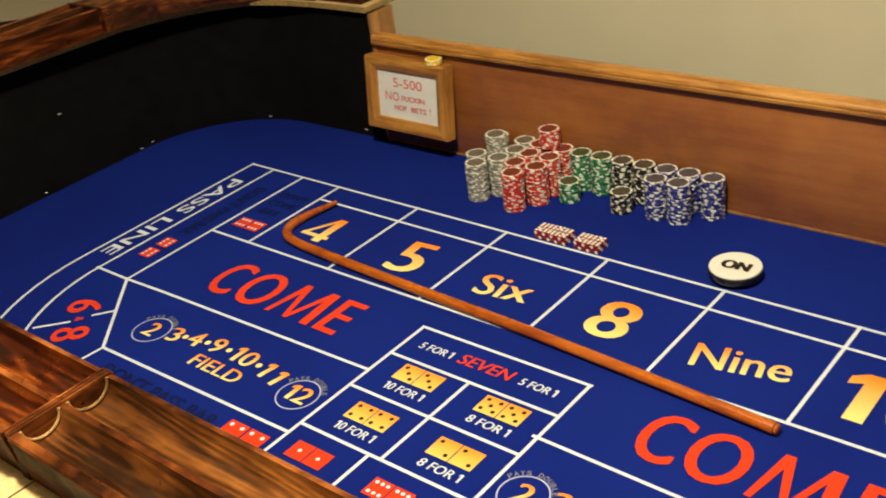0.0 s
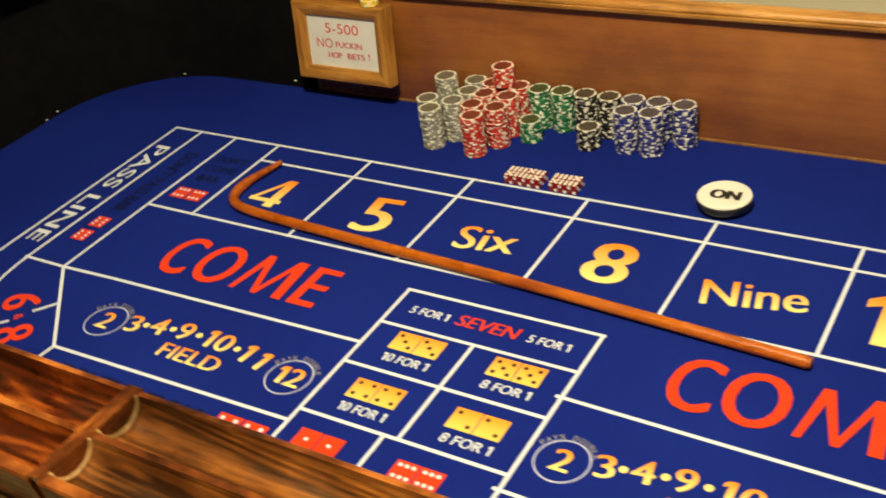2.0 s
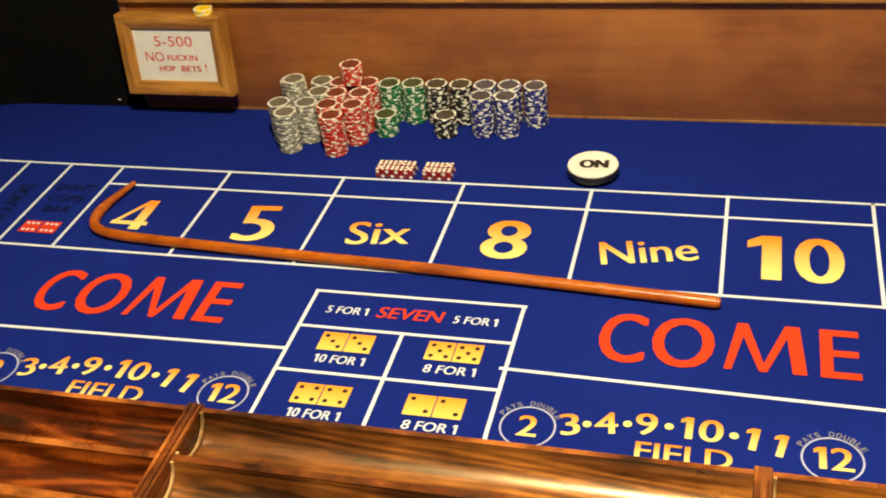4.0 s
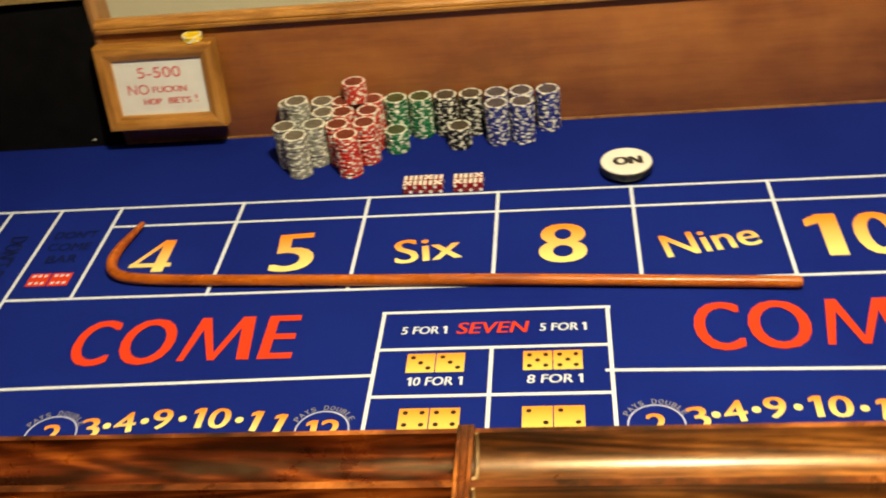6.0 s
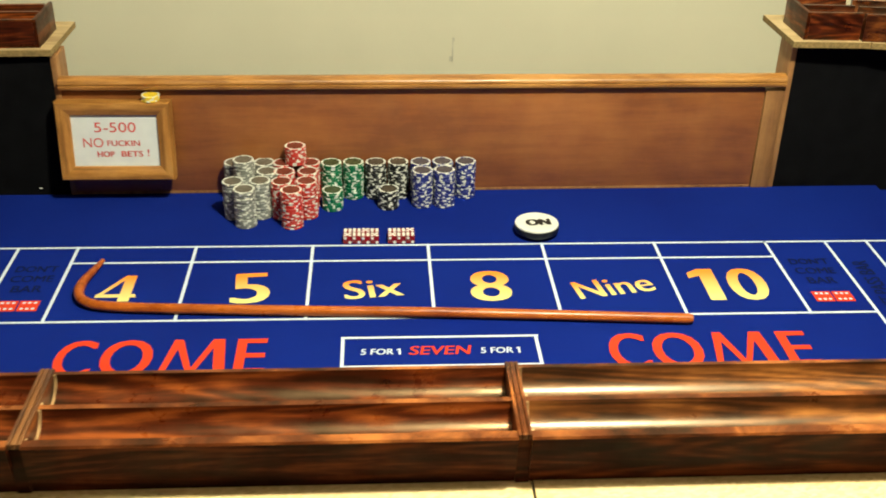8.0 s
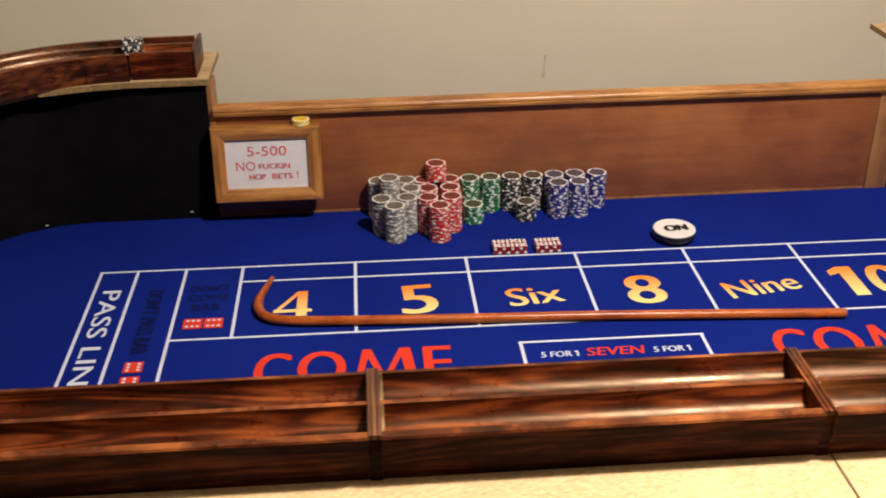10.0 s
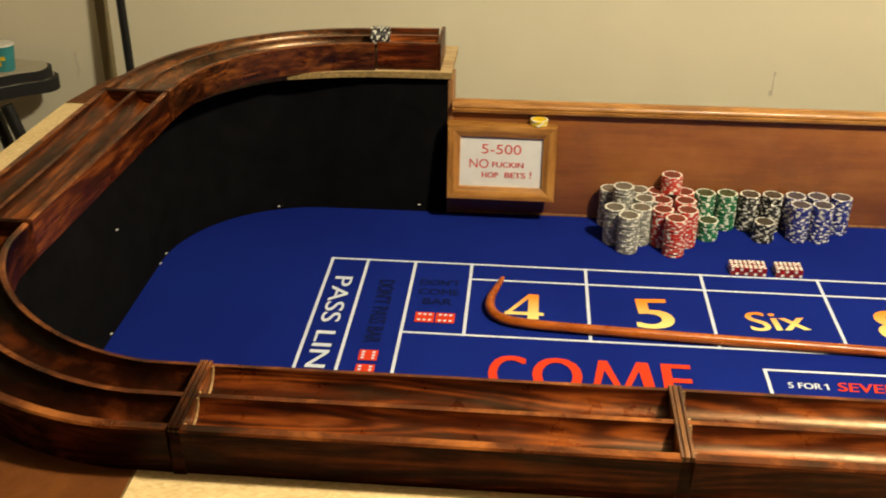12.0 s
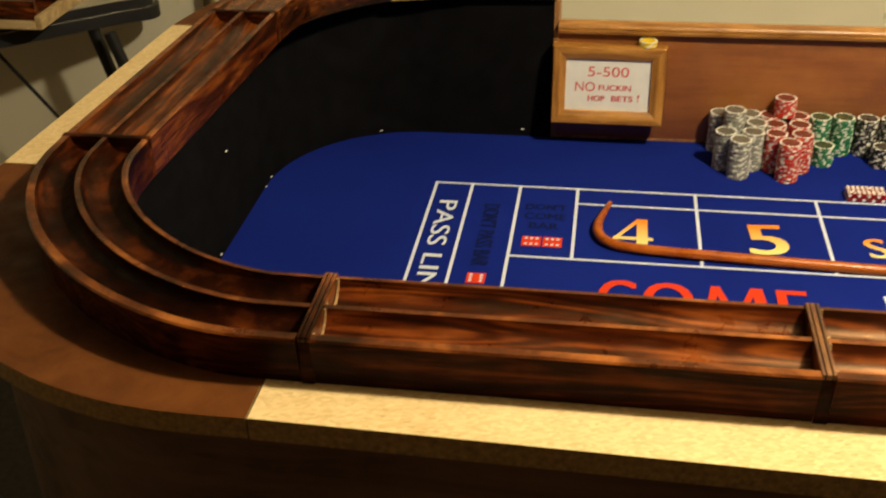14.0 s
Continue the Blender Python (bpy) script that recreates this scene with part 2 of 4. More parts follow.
BLACK_PL = plain("black_plastic", (0.010, 0.010, 0.011), 0.35)
STEEL = plain("bright_staple", (0.75, 0.74, 0.70), 0.25, metal=1.0)
# Pale and non-metallic: the glint of the metal is put into the colour.
STAPLE = plain("staple_glint", (0.78, 0.76, 0.70), 0.4, vary=0.05)
PIP_WHITE = plain("pip_enamel", (0.82, 0.80, 0.74), 0.4, vary=0.03)
DICE_RED = plain("red_dice_plastic", (0.24, 0.006, 0.006), 0.12, coat=0.5)
EDGE = plain("raw_board_edge", (0.25, 0.165, 0.055), 0.8, vary=0.35, scale=180, bump=0.4)
AMBER = plain("amber_label", (0.55, 0.26, 0.04), 0.3)
TIMBER = plain("olive_painted_timber", (0.20, 0.155, 0.075), 0.6, scale=12)


def glassy():
    m, t, b = shader("clear_glass", 0.03)
    b.inputs["Transmission Weight"].default_value = 1.0
    b.inputs["IOR"].default_value = 1.45
    return m


GLASS = glassy()


# ---- building tools ----
def mesh_of(bm, name, mats):
    me = bpy.data.meshes.new(name)
    bm.normal_update()
    bm.to_mesh(me)
    bm.free()
    for m in mats if isinstance(mats, (list, tuple)) else [mats]:
        me.materials.append(m)
    return me


def smooth(me, limit=40.0):
    me.polygons.foreach_set("use_smooth", [True] * len(me.polygons))
    me.set_sharp_from_angle(angle=radians(limit))
    return me


def base_of(ob):
    return ob.location.copy() if ob.type == "EMPTY" else Vector()


def part(name, bm, material, parent, label="", soft=True):
    """Links a bmesh, in world metres, as one mesh under a thing or a part."""
    me = mesh_of(bm, name, material)
    if soft:
        smooth(me)
    ob = new(name, me)
    ob.parent = parent
    ob.matrix_parent_inverse = Matrix.Translation(-base_of(parent))
    if label:
        tagged(ob, label)
    return ob


def thing(name, place, label, category, group="", kind=""):
    ob = new(name)
    ob.location = place
    ob.empty_display_size = 0.05
    return tagged(ob, label, category, group, kind)


def box(bm, x0, x1, y0, y1, z0, z1, bevel=0.0):
    m = Matrix.LocRotScale(((x0 + x1) / 2, (y0 + y1) / 2, (z0 + z1) / 2), None, (x1 - x0, y1 - y0, z1 - z0))
    made = bmesh.ops.create_cube(bm, size=1.0, matrix=m)
    if bevel:
        edges = {e for v in made["verts"] for e in v.link_edges}
        bmesh.ops.bevel(bm, geom=list(edges), offset=bevel, segments=2, affect="EDGES", profile=0.6)
    return made


def boxes(*rows, bevel=0.0):
    bm = bmesh.new()
    for r in rows:
        box(bm, *r, bevel=bevel)
    return bm


def disc(bm, x, y, z, radius, seg=20):
    vs = [bm.verts.new((x + radius * math.cos(2 * math.pi * k / seg), y + radius * math.sin(2 * math.pi * k / seg), z)) for k in range(seg)]
    return bm.faces.new(vs)


def lathe(rows, place, seg=32):
    """A turned shape: rows of (radius, height) from foot to top."""
    bm = bmesh.new()
    rings = []
    for r, z in rows:
        rings.append([bm.verts.new((place[0] + r * math.cos(2 * math.pi * k / seg), place[1] + r * math.sin(2 * math.pi * k / seg), place[2] + z)) for k in range(seg)])
    for a, b in zip(rings, rings[1:]):
        for k in range(seg):
            bm.faces.new((a[k], a[(k + 1) % seg], b[(k + 1) % seg], b[k]))
    bm.faces.new(rings[0][::-1])
    bm.faces.new(rings[-1])
    return bm


def tube(points, radii, seg=12):
    bm = bmesh.new()
    rings = []
    pts = [Vector(p) for p in points]
    for i, p in enumerate(pts):
        d = (pts[min(i + 1, len(pts) - 1)] - pts[max(i - 1, 0)]).normalized()
        side = d.cross(Vector((0, 0, 1)))
        side = side.normalized() if side.length > 0.01 else Vector((1, 0, 0))
        up = side.cross(d)
        r = radii[i] if isinstance(radii, (list, tuple)) else radii
        rings.append([bm.verts.new(p + r * (math.cos(a) * side + math.sin(a) * up)) for a in (2 * math.pi * k / seg for k in range(seg))])
    for a, b in zip(rings, rings[1:]):
        for k in range(seg):
            bm.faces.new((a[k], a[(k + 1) % seg], b[(k + 1) % seg], b[k]))
    bm.faces.new(rings[0][::-1])
    bm.faces.new(rings[-1])
    bmesh.ops.recalc_face_normals(bm, faces=bm.faces)
    return bm


def spline(points, steps=8):
    """A smooth line through the points."""
    p = [Vector(q) for q in points]
    p = [2 * p[0] - p[1], *p, 2 * p[-1] - p[-2]]
    out = []
    for i in range(1, len(p) - 2):
        for k in range(steps):
            t = k / steps
            out.append(0.5 * (2 * p[i] + (p[i + 1] - p[i - 1]) * t + (2 * p[i - 1] - 5 * p[i] + 4 * p[i + 1] - p[i + 2]) * t * t
                              + (3 * p[i] - p[i - 1] - 3 * p[i + 1] + p[i + 2]) * t ** 3))
    return out + [p[-2]]


def sag(y):
    """The rim lies a little lower at the far side of the table."""
    return -0.0155 * (y + 0.863)


def sweep(path, profile, flip=1, lean=True, lips=()):
    """A closed profile of (outward offset, height) drawn along a path on the plan; outward is to the right of the way."""
    bm = bmesh.new()
    pts = [Vector(p) for p in path]
    rings = []
    for i, p in enumerate(pts):
        d = (pts[min(i + 1, len(pts) - 1)] - pts[max(i - 1, 0)]).normalized()
        out = Vector((-d.y, d.x)) * flip
        ring = []
        for o, z in profile:
            q = p + out * o
            ring.append(bm.verts.new((q.x, q.y, z + (sag(q.y) if lean else 0))))
        rings.append(ring)
    n = len(profile)
    for a, b in zip(rings, rings[1:]):
        for k in range(n):
            face = bm.faces.new((a[k], a[(k + 1) % n], b[(k + 1) % n], b[k]))
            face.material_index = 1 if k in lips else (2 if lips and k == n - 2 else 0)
    bm.faces.new(rings[0][::-1])
    bm.faces.new(rings[-1])
    bmesh.ops.recalc_face_normals(bm, faces=bm.faces)
    return bm


def band(inner, outer, z0, z1):
    """A flat board between two lines on the plan."""
    bm = bmesh.new()
    rows = []
    for a, b in zip(inner, outer):
        rows.append([bm.verts.new((p[0], p[1], z + sag(p[1]))) for p, z in ((a, z0), (b, z0), (b, z1), (a, z1))])
    for a, b in zip(rows, rows[1:]):
        for k in range(4):
            bm.faces.new((a[k], a[(k + 1) % 4], b[(k + 1) % 4], b[k]))
    bm.faces.new(rows[0][::-1])
    bm.faces.new(rows[-1])
    bmesh.ops.recalc_face_normals(bm, faces=bm.faces)
    return bm


def arc(cx, cy, r, a0, a1, n=18):
    return [(cx + r * math.cos(radians(a0 + (a1 - a0) * k / n)), cy + r * math.sin(radians(a0 + (a1 - a0) * k / n))) for k in range(n + 1)]


def line(a, b, n=1):
    return [(a[0] + (b[0] - a[0]) * k / n, a[1] + (b[1] - a[1]) * k / n) for k in range(n + 1)]


def mirrored(path, s):
    return [(s * p[0], p[1]) for p in path]


# ---- the room ----
def slab(name, rows, material, label, category):
    ob = new(name, mesh_of(boxes(rows), name, material))
    return tagged(ob, label, category, kind="structure")


WALL_Y = 1.0
slab("floor", (-3.6, 3.0, -4.6, WALL_Y, -0.1, 0.0), CARPET, "dark worn carpet over the whole room", "floor")
slab("wall_north", (-3.6, 3.0, WALL_Y, WALL_Y + 0.12, 0.0, 2.5), WALLPAINT, "cream painted plaster wall with scuffs", "wall")
# Unseen wall behind the camera, added in brown to hold bounced light down.
slab("wall_south", (-3.6, 3.0, -4.72, -4.6, 0.0, 2.5), DARKPANEL, "unseen brown wall, added to limit bounced light", "wall")
slab("wall_west", (-3.72, -3.6, -4.72, WALL_Y + 0.12, 0.0, 2.5), WALLPAINT, "cream painted plaster side wall", "wall")
slab("wall_east", (3.0, 3.12, -4.72, WALL_Y + 0.12, 0.0, 2.5), WALLPAINT, "cream painted plaster side wall", "wall")
# Unseen ceiling; its paint is kept dark so that less light comes back.
slab("ceiling", (-3.72, 3.12, -4.72, WALL_Y + 0.12, 2.5, 2.6), CEILING, "unseen plaster ceiling, darkened to cut bounced light", "ceiling")

# ---- the craps table ----
table = thing("craps_table", (0, -0.4, 0), "home-built wooden craps table with blue felt layout", "craps table")


def back_y(x):
    """The far wall of the table stands slightly askew to the printed layout."""
    return 0.2195 + 0.0125 * x


# playing surface
felt_rim = ([(-0.9, -0.93), *arc(-0.9, -0.66, 0.27, 270, 180)[1:], *arc(-0.9, -0.05, 0.26, 180, 90), (0.9, 0.245), *arc(0.9, -0.05, 0.26, 90, 0), *arc(0.9, -0.66, 0.27, 0, -90)])
bm = bmesh.new()
low = [bm.verts.new((x, y, F - 0.02)) for x, y in felt_rim]
top = [bm.verts.new((x, y, F)) for x, y in felt_rim]
bm.faces.new(top)
bm.faces.new(low[::-1])
for k in range(len(top)):
    bm.faces.new((low[k], low[(k + 1) % len(top)], top[(k + 1) % len(top)], top[k]))
bmesh.ops.recalc_face_normals(bm, faces=bm.faces)
felt = part("felt", bm, FELT, table, "royal blue felt printed with a craps layout", soft=False)

# black lining of the tub, one length each side of the low back panel
for s in (-1, 1):
    end, high = (-0.66, 1.0505) if s < 0 else (-0.685, 1.0665)
    path = [(end, back_y(s * -end)), *[(x, y + (back_y(s * -x) - 0.2)) for x, y in arc(-0.9, -0.05, 0.25, 90, 180)],
            *line((-1.15, -0.2), (-1.15, -0.6), 2), *arc(-0.9, -0.66, 0.25, 180, 270), (0.0, -0.91)]
    bm = sweep([(x if s < 0 else -x, y) for x, y in path], [(0, F - 0.015), (0, high), (0.05, high), (0.05, F - 0.015)], flip=-1 if s < 0 else 1)
    part("tub_lining", bm, BLACK, table, "matt black cloth lining")
    # bare timber end of the lining beside the low panel
    x = -0.658 if s < 0 else 0.683
    y = back_y(x)
    part("end_post", boxes((x - 0.004, x + 0.006, y - 0.002, y + 0.062, F, 1.030 if s < 0 else 1.046), bevel=0.0015), POST, table, "bare timber end of the wall")

# low back panel with its cap
for name, rows, mat_, note in (
        ("back_panel", (-0.652, 0.642, 0.0, 0.018, F, 0.9655), PANEL, "low brown varnished back panel"),
        ("panel_strip", (0.644, 0.6780, -0.003, 0.018, F, 0.961), POST, "lighter upright strip"),
        ("panel_foot", (-0.652, 0.642, -0.0008, 0.001, F, F + 0.005), POST, "thin bare strip along the felt")):
    bm = boxes(rows, bevel=0.001)
    for v in bm.verts:
        v.co.y += back_y(v.co.x)
    part(name, bm, mat_, table, note)
bm = bmesh.new()
prof = [(-0.006, 0.970), (-0.0108, 0.9712), (-0.0126, 0.9745), (-0.0124, 0.9780), (-0.0098, 0.9792), (-0.0098, 0.9802), (-0.0118, 0.9812), (-0.0112, 0.9850), (-0.0075, 0.9888), (-0.0045, 0.9893), (-0.0040, 0.9905), (0.000, 0.9920), (0.008, 0.992), (0.016, 0.989), (0.020, 0.983), (0.020, 0.971), (0.017, 0.970)]
ends = []
for x in [-0.653 + 1.330 * k / 24 for k in range(25)]:
    ends.append([bm.verts.new((x, back_y(x) + a, b)) for a, b in prof])
for a, b in zip(ends, ends[1:]):
    for k in range(len(prof)):
        bm.faces.new((a[k], a[(k + 1) % len(prof)], b[(k + 1) % len(prof)], b[k]))
bm.faces.new(ends[0][::-1])
bm.faces.new(ends[-1])
bmesh.ops.recalc_face_normals(bm, faces=bm.faces)
part("panel_cap", bm, OAK, table, "rounded honey oak cap rail")

# rim board and chip rails
LEDGE0, LEDGE1, RAIL_TOP = 1.0405, 1.0625, 1.113
IN_CORNER = [(-0.85 - 0.2455 * math.sin(radians(a)) ** 1.18, -0.625 - 0.2415 * math.cos(radians(a)) ** 1.18) for a in [3.75 * k for k in range(24)] + [89.99]]
IN_BACK = arc(-0.79, -0.09, 0.289, 180, 90, 24)
OUT_CORNER = [(-0.90 + 0.975 * (x + 0.90), y) for x, y in arc(-0.90, -0.61, 0.4115, 270, 180, 24)]
OUT_BACK = [(-0.83 + 1.034 * (x + 0.83), min(y, 0.375)) for x, y in arc(-0.83, -0.06, 0.438, 180, 90, 24)]


def raw_sides(bm):
    """The sawn edges of a board take the second material."""
    bm.normal_update()
    for f in bm.faces:
        f.material_index = 1 if abs(f.normal.z) < 0.5 else 0
    return bm


def groove(c, r, depth, n=10):
    return [(c - r * math.cos(math.pi * k / n), RAIL_TOP - depth * math.sin(math.pi * k / n)) for k in range(n + 1)]


RAIL = [(0.0, LEDGE1), (0.0, RAIL_TOP - 0.002), (0.002, RAIL_TOP), *groove(0.0285, 0.0220, 0.020), *groove(0.0770, 0.0205, 0.0195), (0.1060, RAIL_TOP), (0.1075, RAIL_TOP - 0.002), (0.1005, LEDGE1)]
LIPS = (1, 2, 13, 24, 25)
for s in (1, -1):
    f = s
    # the right end of the rim stands a little higher and starts further out
    up, start = (0.0, 0.0) if s > 0 else (0.018, 0.014)

    def rail(path, material, note="", s=s, f=f):
        return part("chip_rail", sweep(mirrored(path, s), RAIL, flip=f, lips=LIPS), [material, RAIL_LIP, RAIL_FACE_SHADED], table, note)

    def board(inner, outer, material, note="", s=s, foot=LEDGE0):
        return part("rim_board", raw_sides(band(mirrored(inner, s), mirrored(outer, s), foot, LEDGE1)), [material, EDGE], table, note, soft=False)

    rail([(-0.8105 if s > 0 else -0.85, -0.8665), *IN_CORNER[1:-1], (-1.0955, -0.590)], RAIL_C, "scorched pine chip rail, curved, shade in its colour")
    rail(line((-1.0954, -0.586), (-1.0805, -0.108), 6), RAIL_Y)
    rail([(-1.0802, -0.103), *IN_BACK[2:-1], (-0.795, 0.200)], RAIL_BACK, "glossy golden-brown pine chip rail, curved").location.z += up
    rail([(-0.792, 0.207), (-0.683 - start, 0.212)], RAIL_X, "reddish end box of the chip rail").location.z += up
    # end stop of the box
    x0, x1 = sorted((s * (-0.683 - start), s * (-0.676 - start)))
    part("rail_end", boxes((x0, x1, 0.2115, 0.3235, LEDGE1 + sag(0.26), RAIL_TOP + sag(0.26) + 0.001), bevel=0.001), RAIL_Y, table).location.z += up
    board([(-0.846, -0.908), *[(-0.85 + 1.16 * (x + 0.85), -0.625 + 1.16 * (y + 0.625)) for x, y in IN_CORNER], (-1.136, -0.575)],
          [(-0.846, -1.0215), *OUT_CORNER, (-1.3005, -0.575)], HARDBOARD, "brown hardboard corner of the rim")
    board(line((-1.136, -0.573), (-1.122, -0.037), 4), line((-1.3005, -0.573), (-1.2835, -0.037), 4), STRAND, "pale strand board rim")
    board([(-1.122, -0.035), *arc(-0.79, -0.09, 0.330, 170, 90, 20), (-0.775, 0.2400)], [(-1.2833, -0.035), *OUT_BACK[4:], (-0.79, 0.375)], HARDBOARD).location.z += up
    board([(-0.81, 0.194), (-0.655 - start, 0.199)], [(-0.81, 0.3755), (-0.655 - start, 0.3755)], PLY, "pale plywood rim beside the gap", foot=1.0515).location.z += up

    lip = [(-0.95, 0.1600), (-0.92, 0.1685), (-0.89, 0.1780), (-0.86, 0.1850), (-0.83, 0.1895), (-0.811, 0.1920)]
    board(lip, [(x, y + 0.035) for x, y in lip], PLY, "thin plywood lip under the curved rail", foot=1.0515).location.z += up

    # cross bars where the rails meet, in the same darkened pine
    for a in ((-1.0955, -0.588), (-1.0803, -0.1055)):
        x0, x1 = sorted((s * (a[0] - 0.1085), s * (a[0] + 0.0005)))
        z = RAIL_TOP + sag(a[1])
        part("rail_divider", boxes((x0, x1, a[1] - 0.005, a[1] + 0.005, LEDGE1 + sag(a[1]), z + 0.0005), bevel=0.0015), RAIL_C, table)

# long front rail in lengths between the cross bars; right ones coloured as if lit
BARS = (-0.805, -0.375, 0.031, 0.440, 0.850)
for a, b in zip(BARS, BARS[1:]):
    part("chip_rail", sweep(line((a + 0.0055, -0.8665), (b - 0.0055, -0.8665), 8), RAIL, flip=-1, lips=LIPS), [RAIL_LIT if a > 0 else RAIL_X, RAIL_LIP, RAIL_FACE_SHADED], table)
for k, x in enumerate(BARS):
    bm = boxes((x - 0.006, x + 0.006, -0.9690, -0.8655, LEDGE1, RAIL_TOP + 0.001), bevel=0.001)
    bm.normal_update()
    # fronts of the bars take the same painted-in shade
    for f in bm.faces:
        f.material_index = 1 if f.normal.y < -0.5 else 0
    bar = part("rail_divider", bm, [RAIL_LIP, RAIL_FACE_SHADED], table)
    for d, w in ((-0.0044, 0.0014), (0.0, 0.0020), (0.0044, 0.0014)):
        part("ply_layer", boxes((x + d - w, x + d + w, -0.9715, -0.8675, RAIL_TOP - 0.002, RAIL_TOP + 0.0032), bevel=0.0007), PLY_EDGE if -0.5 < x < 0 else RAIL_LIP, bar, "stained edge of one ply")
    for c, r in ((0.0285, 0.0205), (0.0770, 0.0190)):
        pts = [(x + 0.0075, -0.8665 - o, z + 0.001) for o, z in groove(c, r, r * 0.88)]
        part("cut_edge", tube(pts, 0.0014, 6), RAW, bar, "pale raw edge of the groove")
for a, b in ((-0.844, 0.0385), (0.041, 0.844)):
    part("rim_board", raw_sides(band(line((a, -0.908), (b, -0.908), 2), line((a, -1.0215 if a < -0.5 else -1.040), (b, -1.040 if a < -0.5 else -1.0215), 2), LEDGE0 - 0.0005, LEDGE1 + 0.0003)), [STRAND, EDGE], table, "pale strand board rim", soft=False)

# skirt and legs
skirt = [(0.0, -0.985), (-0.86, -0.985), *arc(-0.87, -0.61, 0.375, 270, 180)[1:], (-1.225, -0.05), *arc(-0.85, -0.02, 0.36, 170, 95)]
for s in (1, -1):
    part("skirt", sweep(mirrored(skirt, s), [(0, 0.12), (0, LEDGE0), (0.014, LEDGE0), (0.014, 0.12)], flip=s, lean=False), SKIRT, table, "brown plywood skirt below the rim")
    for y in (-0.82, 0.1):
        part("leg", boxes((s * 0.95 - 0.045, s * 0.95 + 0.045, y - 0.045, y + 0.045, 0.0, F - 0.02), bevel=0.004), SKIRT, table)
part("bed_board", boxes((-1.1, 1.1, -0.9, 0.2, F - 0.06, F - 0.021)), SKIRT, table, "board under the felt")

# staples along the foot of the lining
rng = random.Random(4)
for x, y, z, a in ((-1.1305, 0.055, F + 0.008, 65), (-1.1455, -0.060, F + 0.006, 85), (-1.1445, -0.030, F + 0.010, 80), (-0.986, 0.1795, F + 0.012, 15), (-0.715, 0.206, F + 0.016, 0), (-1.148, -0.219, F + 0.151, 90), (-1.147, -0.30, F + 0.010, 90)):
    m = pose(x, y, z, 0, 0, a)
    bm = bmesh.new()
    bmesh.ops.create_cube(bm, size=1.0, matrix=m @ Matrix.Diagonal((0.0055, 0.0022, 0.0011, 1)))
    part("staple", bm, STAPLE, table)

# ---- the printed layout ----
INK_Z = F + 0.0008
LINE_W = 0.0052


def stroke(path, width=LINE_W, z=INK_Z):
    """A flat printed line along a path on the plan."""
    bm = bmesh.new()
    pts = [Vector(p) for p in path]
    rows = []
    for i, p in enumerate(pts):
        d = (pts[min(i + 1, len(pts) - 1)] - pts[max(i - 1, 0)]).normalized()
        o = Vector((-d.y, d.x)) * width / 2
        rows.append((bm.verts.new((*(p + o), z)), bm.verts.new((*(p - o), z))))
    for a, b in zip(rows, rows[1:]):
        bm.faces.new((a[0], a[1], b[1], b[0]))
    return bm


LAID = itertools.count()


def rule(*path, width=LINE_W, material=None, z=INK_Z):
    z += 0.00003 * (next(LAID) % 9)
    return part("printed_line", stroke(path, width, z), material or INK_WHITE, felt, soft=False)


def glyphs(text, bold=0.0, shear=0.0):
    c = bpy.data.curves.new("type", "FONT")
    c.body, c.size, c.offset, c.shear, c.resolution_u = text, 1.0, bold, shear, 4
    ob = bpy.data.objects.new("type", c)
    me = bpy.data.meshes.new_from_object(ob)
    bpy.data.objects.remove(ob)
    bpy.data.curves.remove(c)
    return me


def fatten(bm, d, height):
    """A heavier face: copies set a little to each side; and the height up the letter for inks that fade."""
    if d:
        kept = list(bm.faces)
        for n, shift in enumerate((-d, d)):
            got = bmesh.ops.duplicate(bm, geom=kept)["geom"]
            bmesh.ops.translate(bm, verts=[v for v in got if isinstance(v, bmesh.types.BMVert)], vec=(shift, 0, 0.0001 * (n + 1)))
    uv = bm.loops.layers.uv.verify()
    for f in bm.faces:
        for lp in f.loops:
            lp[uv].uv = (0.5, lp.vert.co.y / height + 0.5)


def letters(me, place, parent, d, height):
    """Each letter of a large word as a sheet of its own."""
    bm = bmesh.new()
    bm.from_mesh(me)
    bpy.data.meshes.remove(me) if me.users == 0 else None
    left = set(bm.faces)
    first = None
    while left:
        todo, isle = [left.pop()], []
        while todo:
            f = todo.pop()
            isle.append(f)
            for e in f.edges:
                for g in e.link_faces:
                    if g in left:
                        left.remove(g)
                        todo.append(g)
        one = bmesh.new()
        made = {}
        for f in isle:
            one.faces.new([made.setdefault(v, one.verts.new(v.co)) if v not in made else made[v] for v in f.verts])
        fatten(one, d, height)
        loose = [v for v in one.verts if not v.link_faces]
        bmesh.ops.delete(one, geom=loose, context="VERTS")
        sheet = bpy.data.meshes.new("letter")
        one.to_mesh(sheet)
        one.free()
        sheet.materials.append(LETTER_INK[0])
        ob = new("letter", sheet)
        ob.parent = parent
        ob.matrix_basis = place
        ob.matrix_parent_inverse = Matrix.Translation(-base_of(parent))
        first = first or ob
    bm.free()
    return first


LETTER_INK = [None]


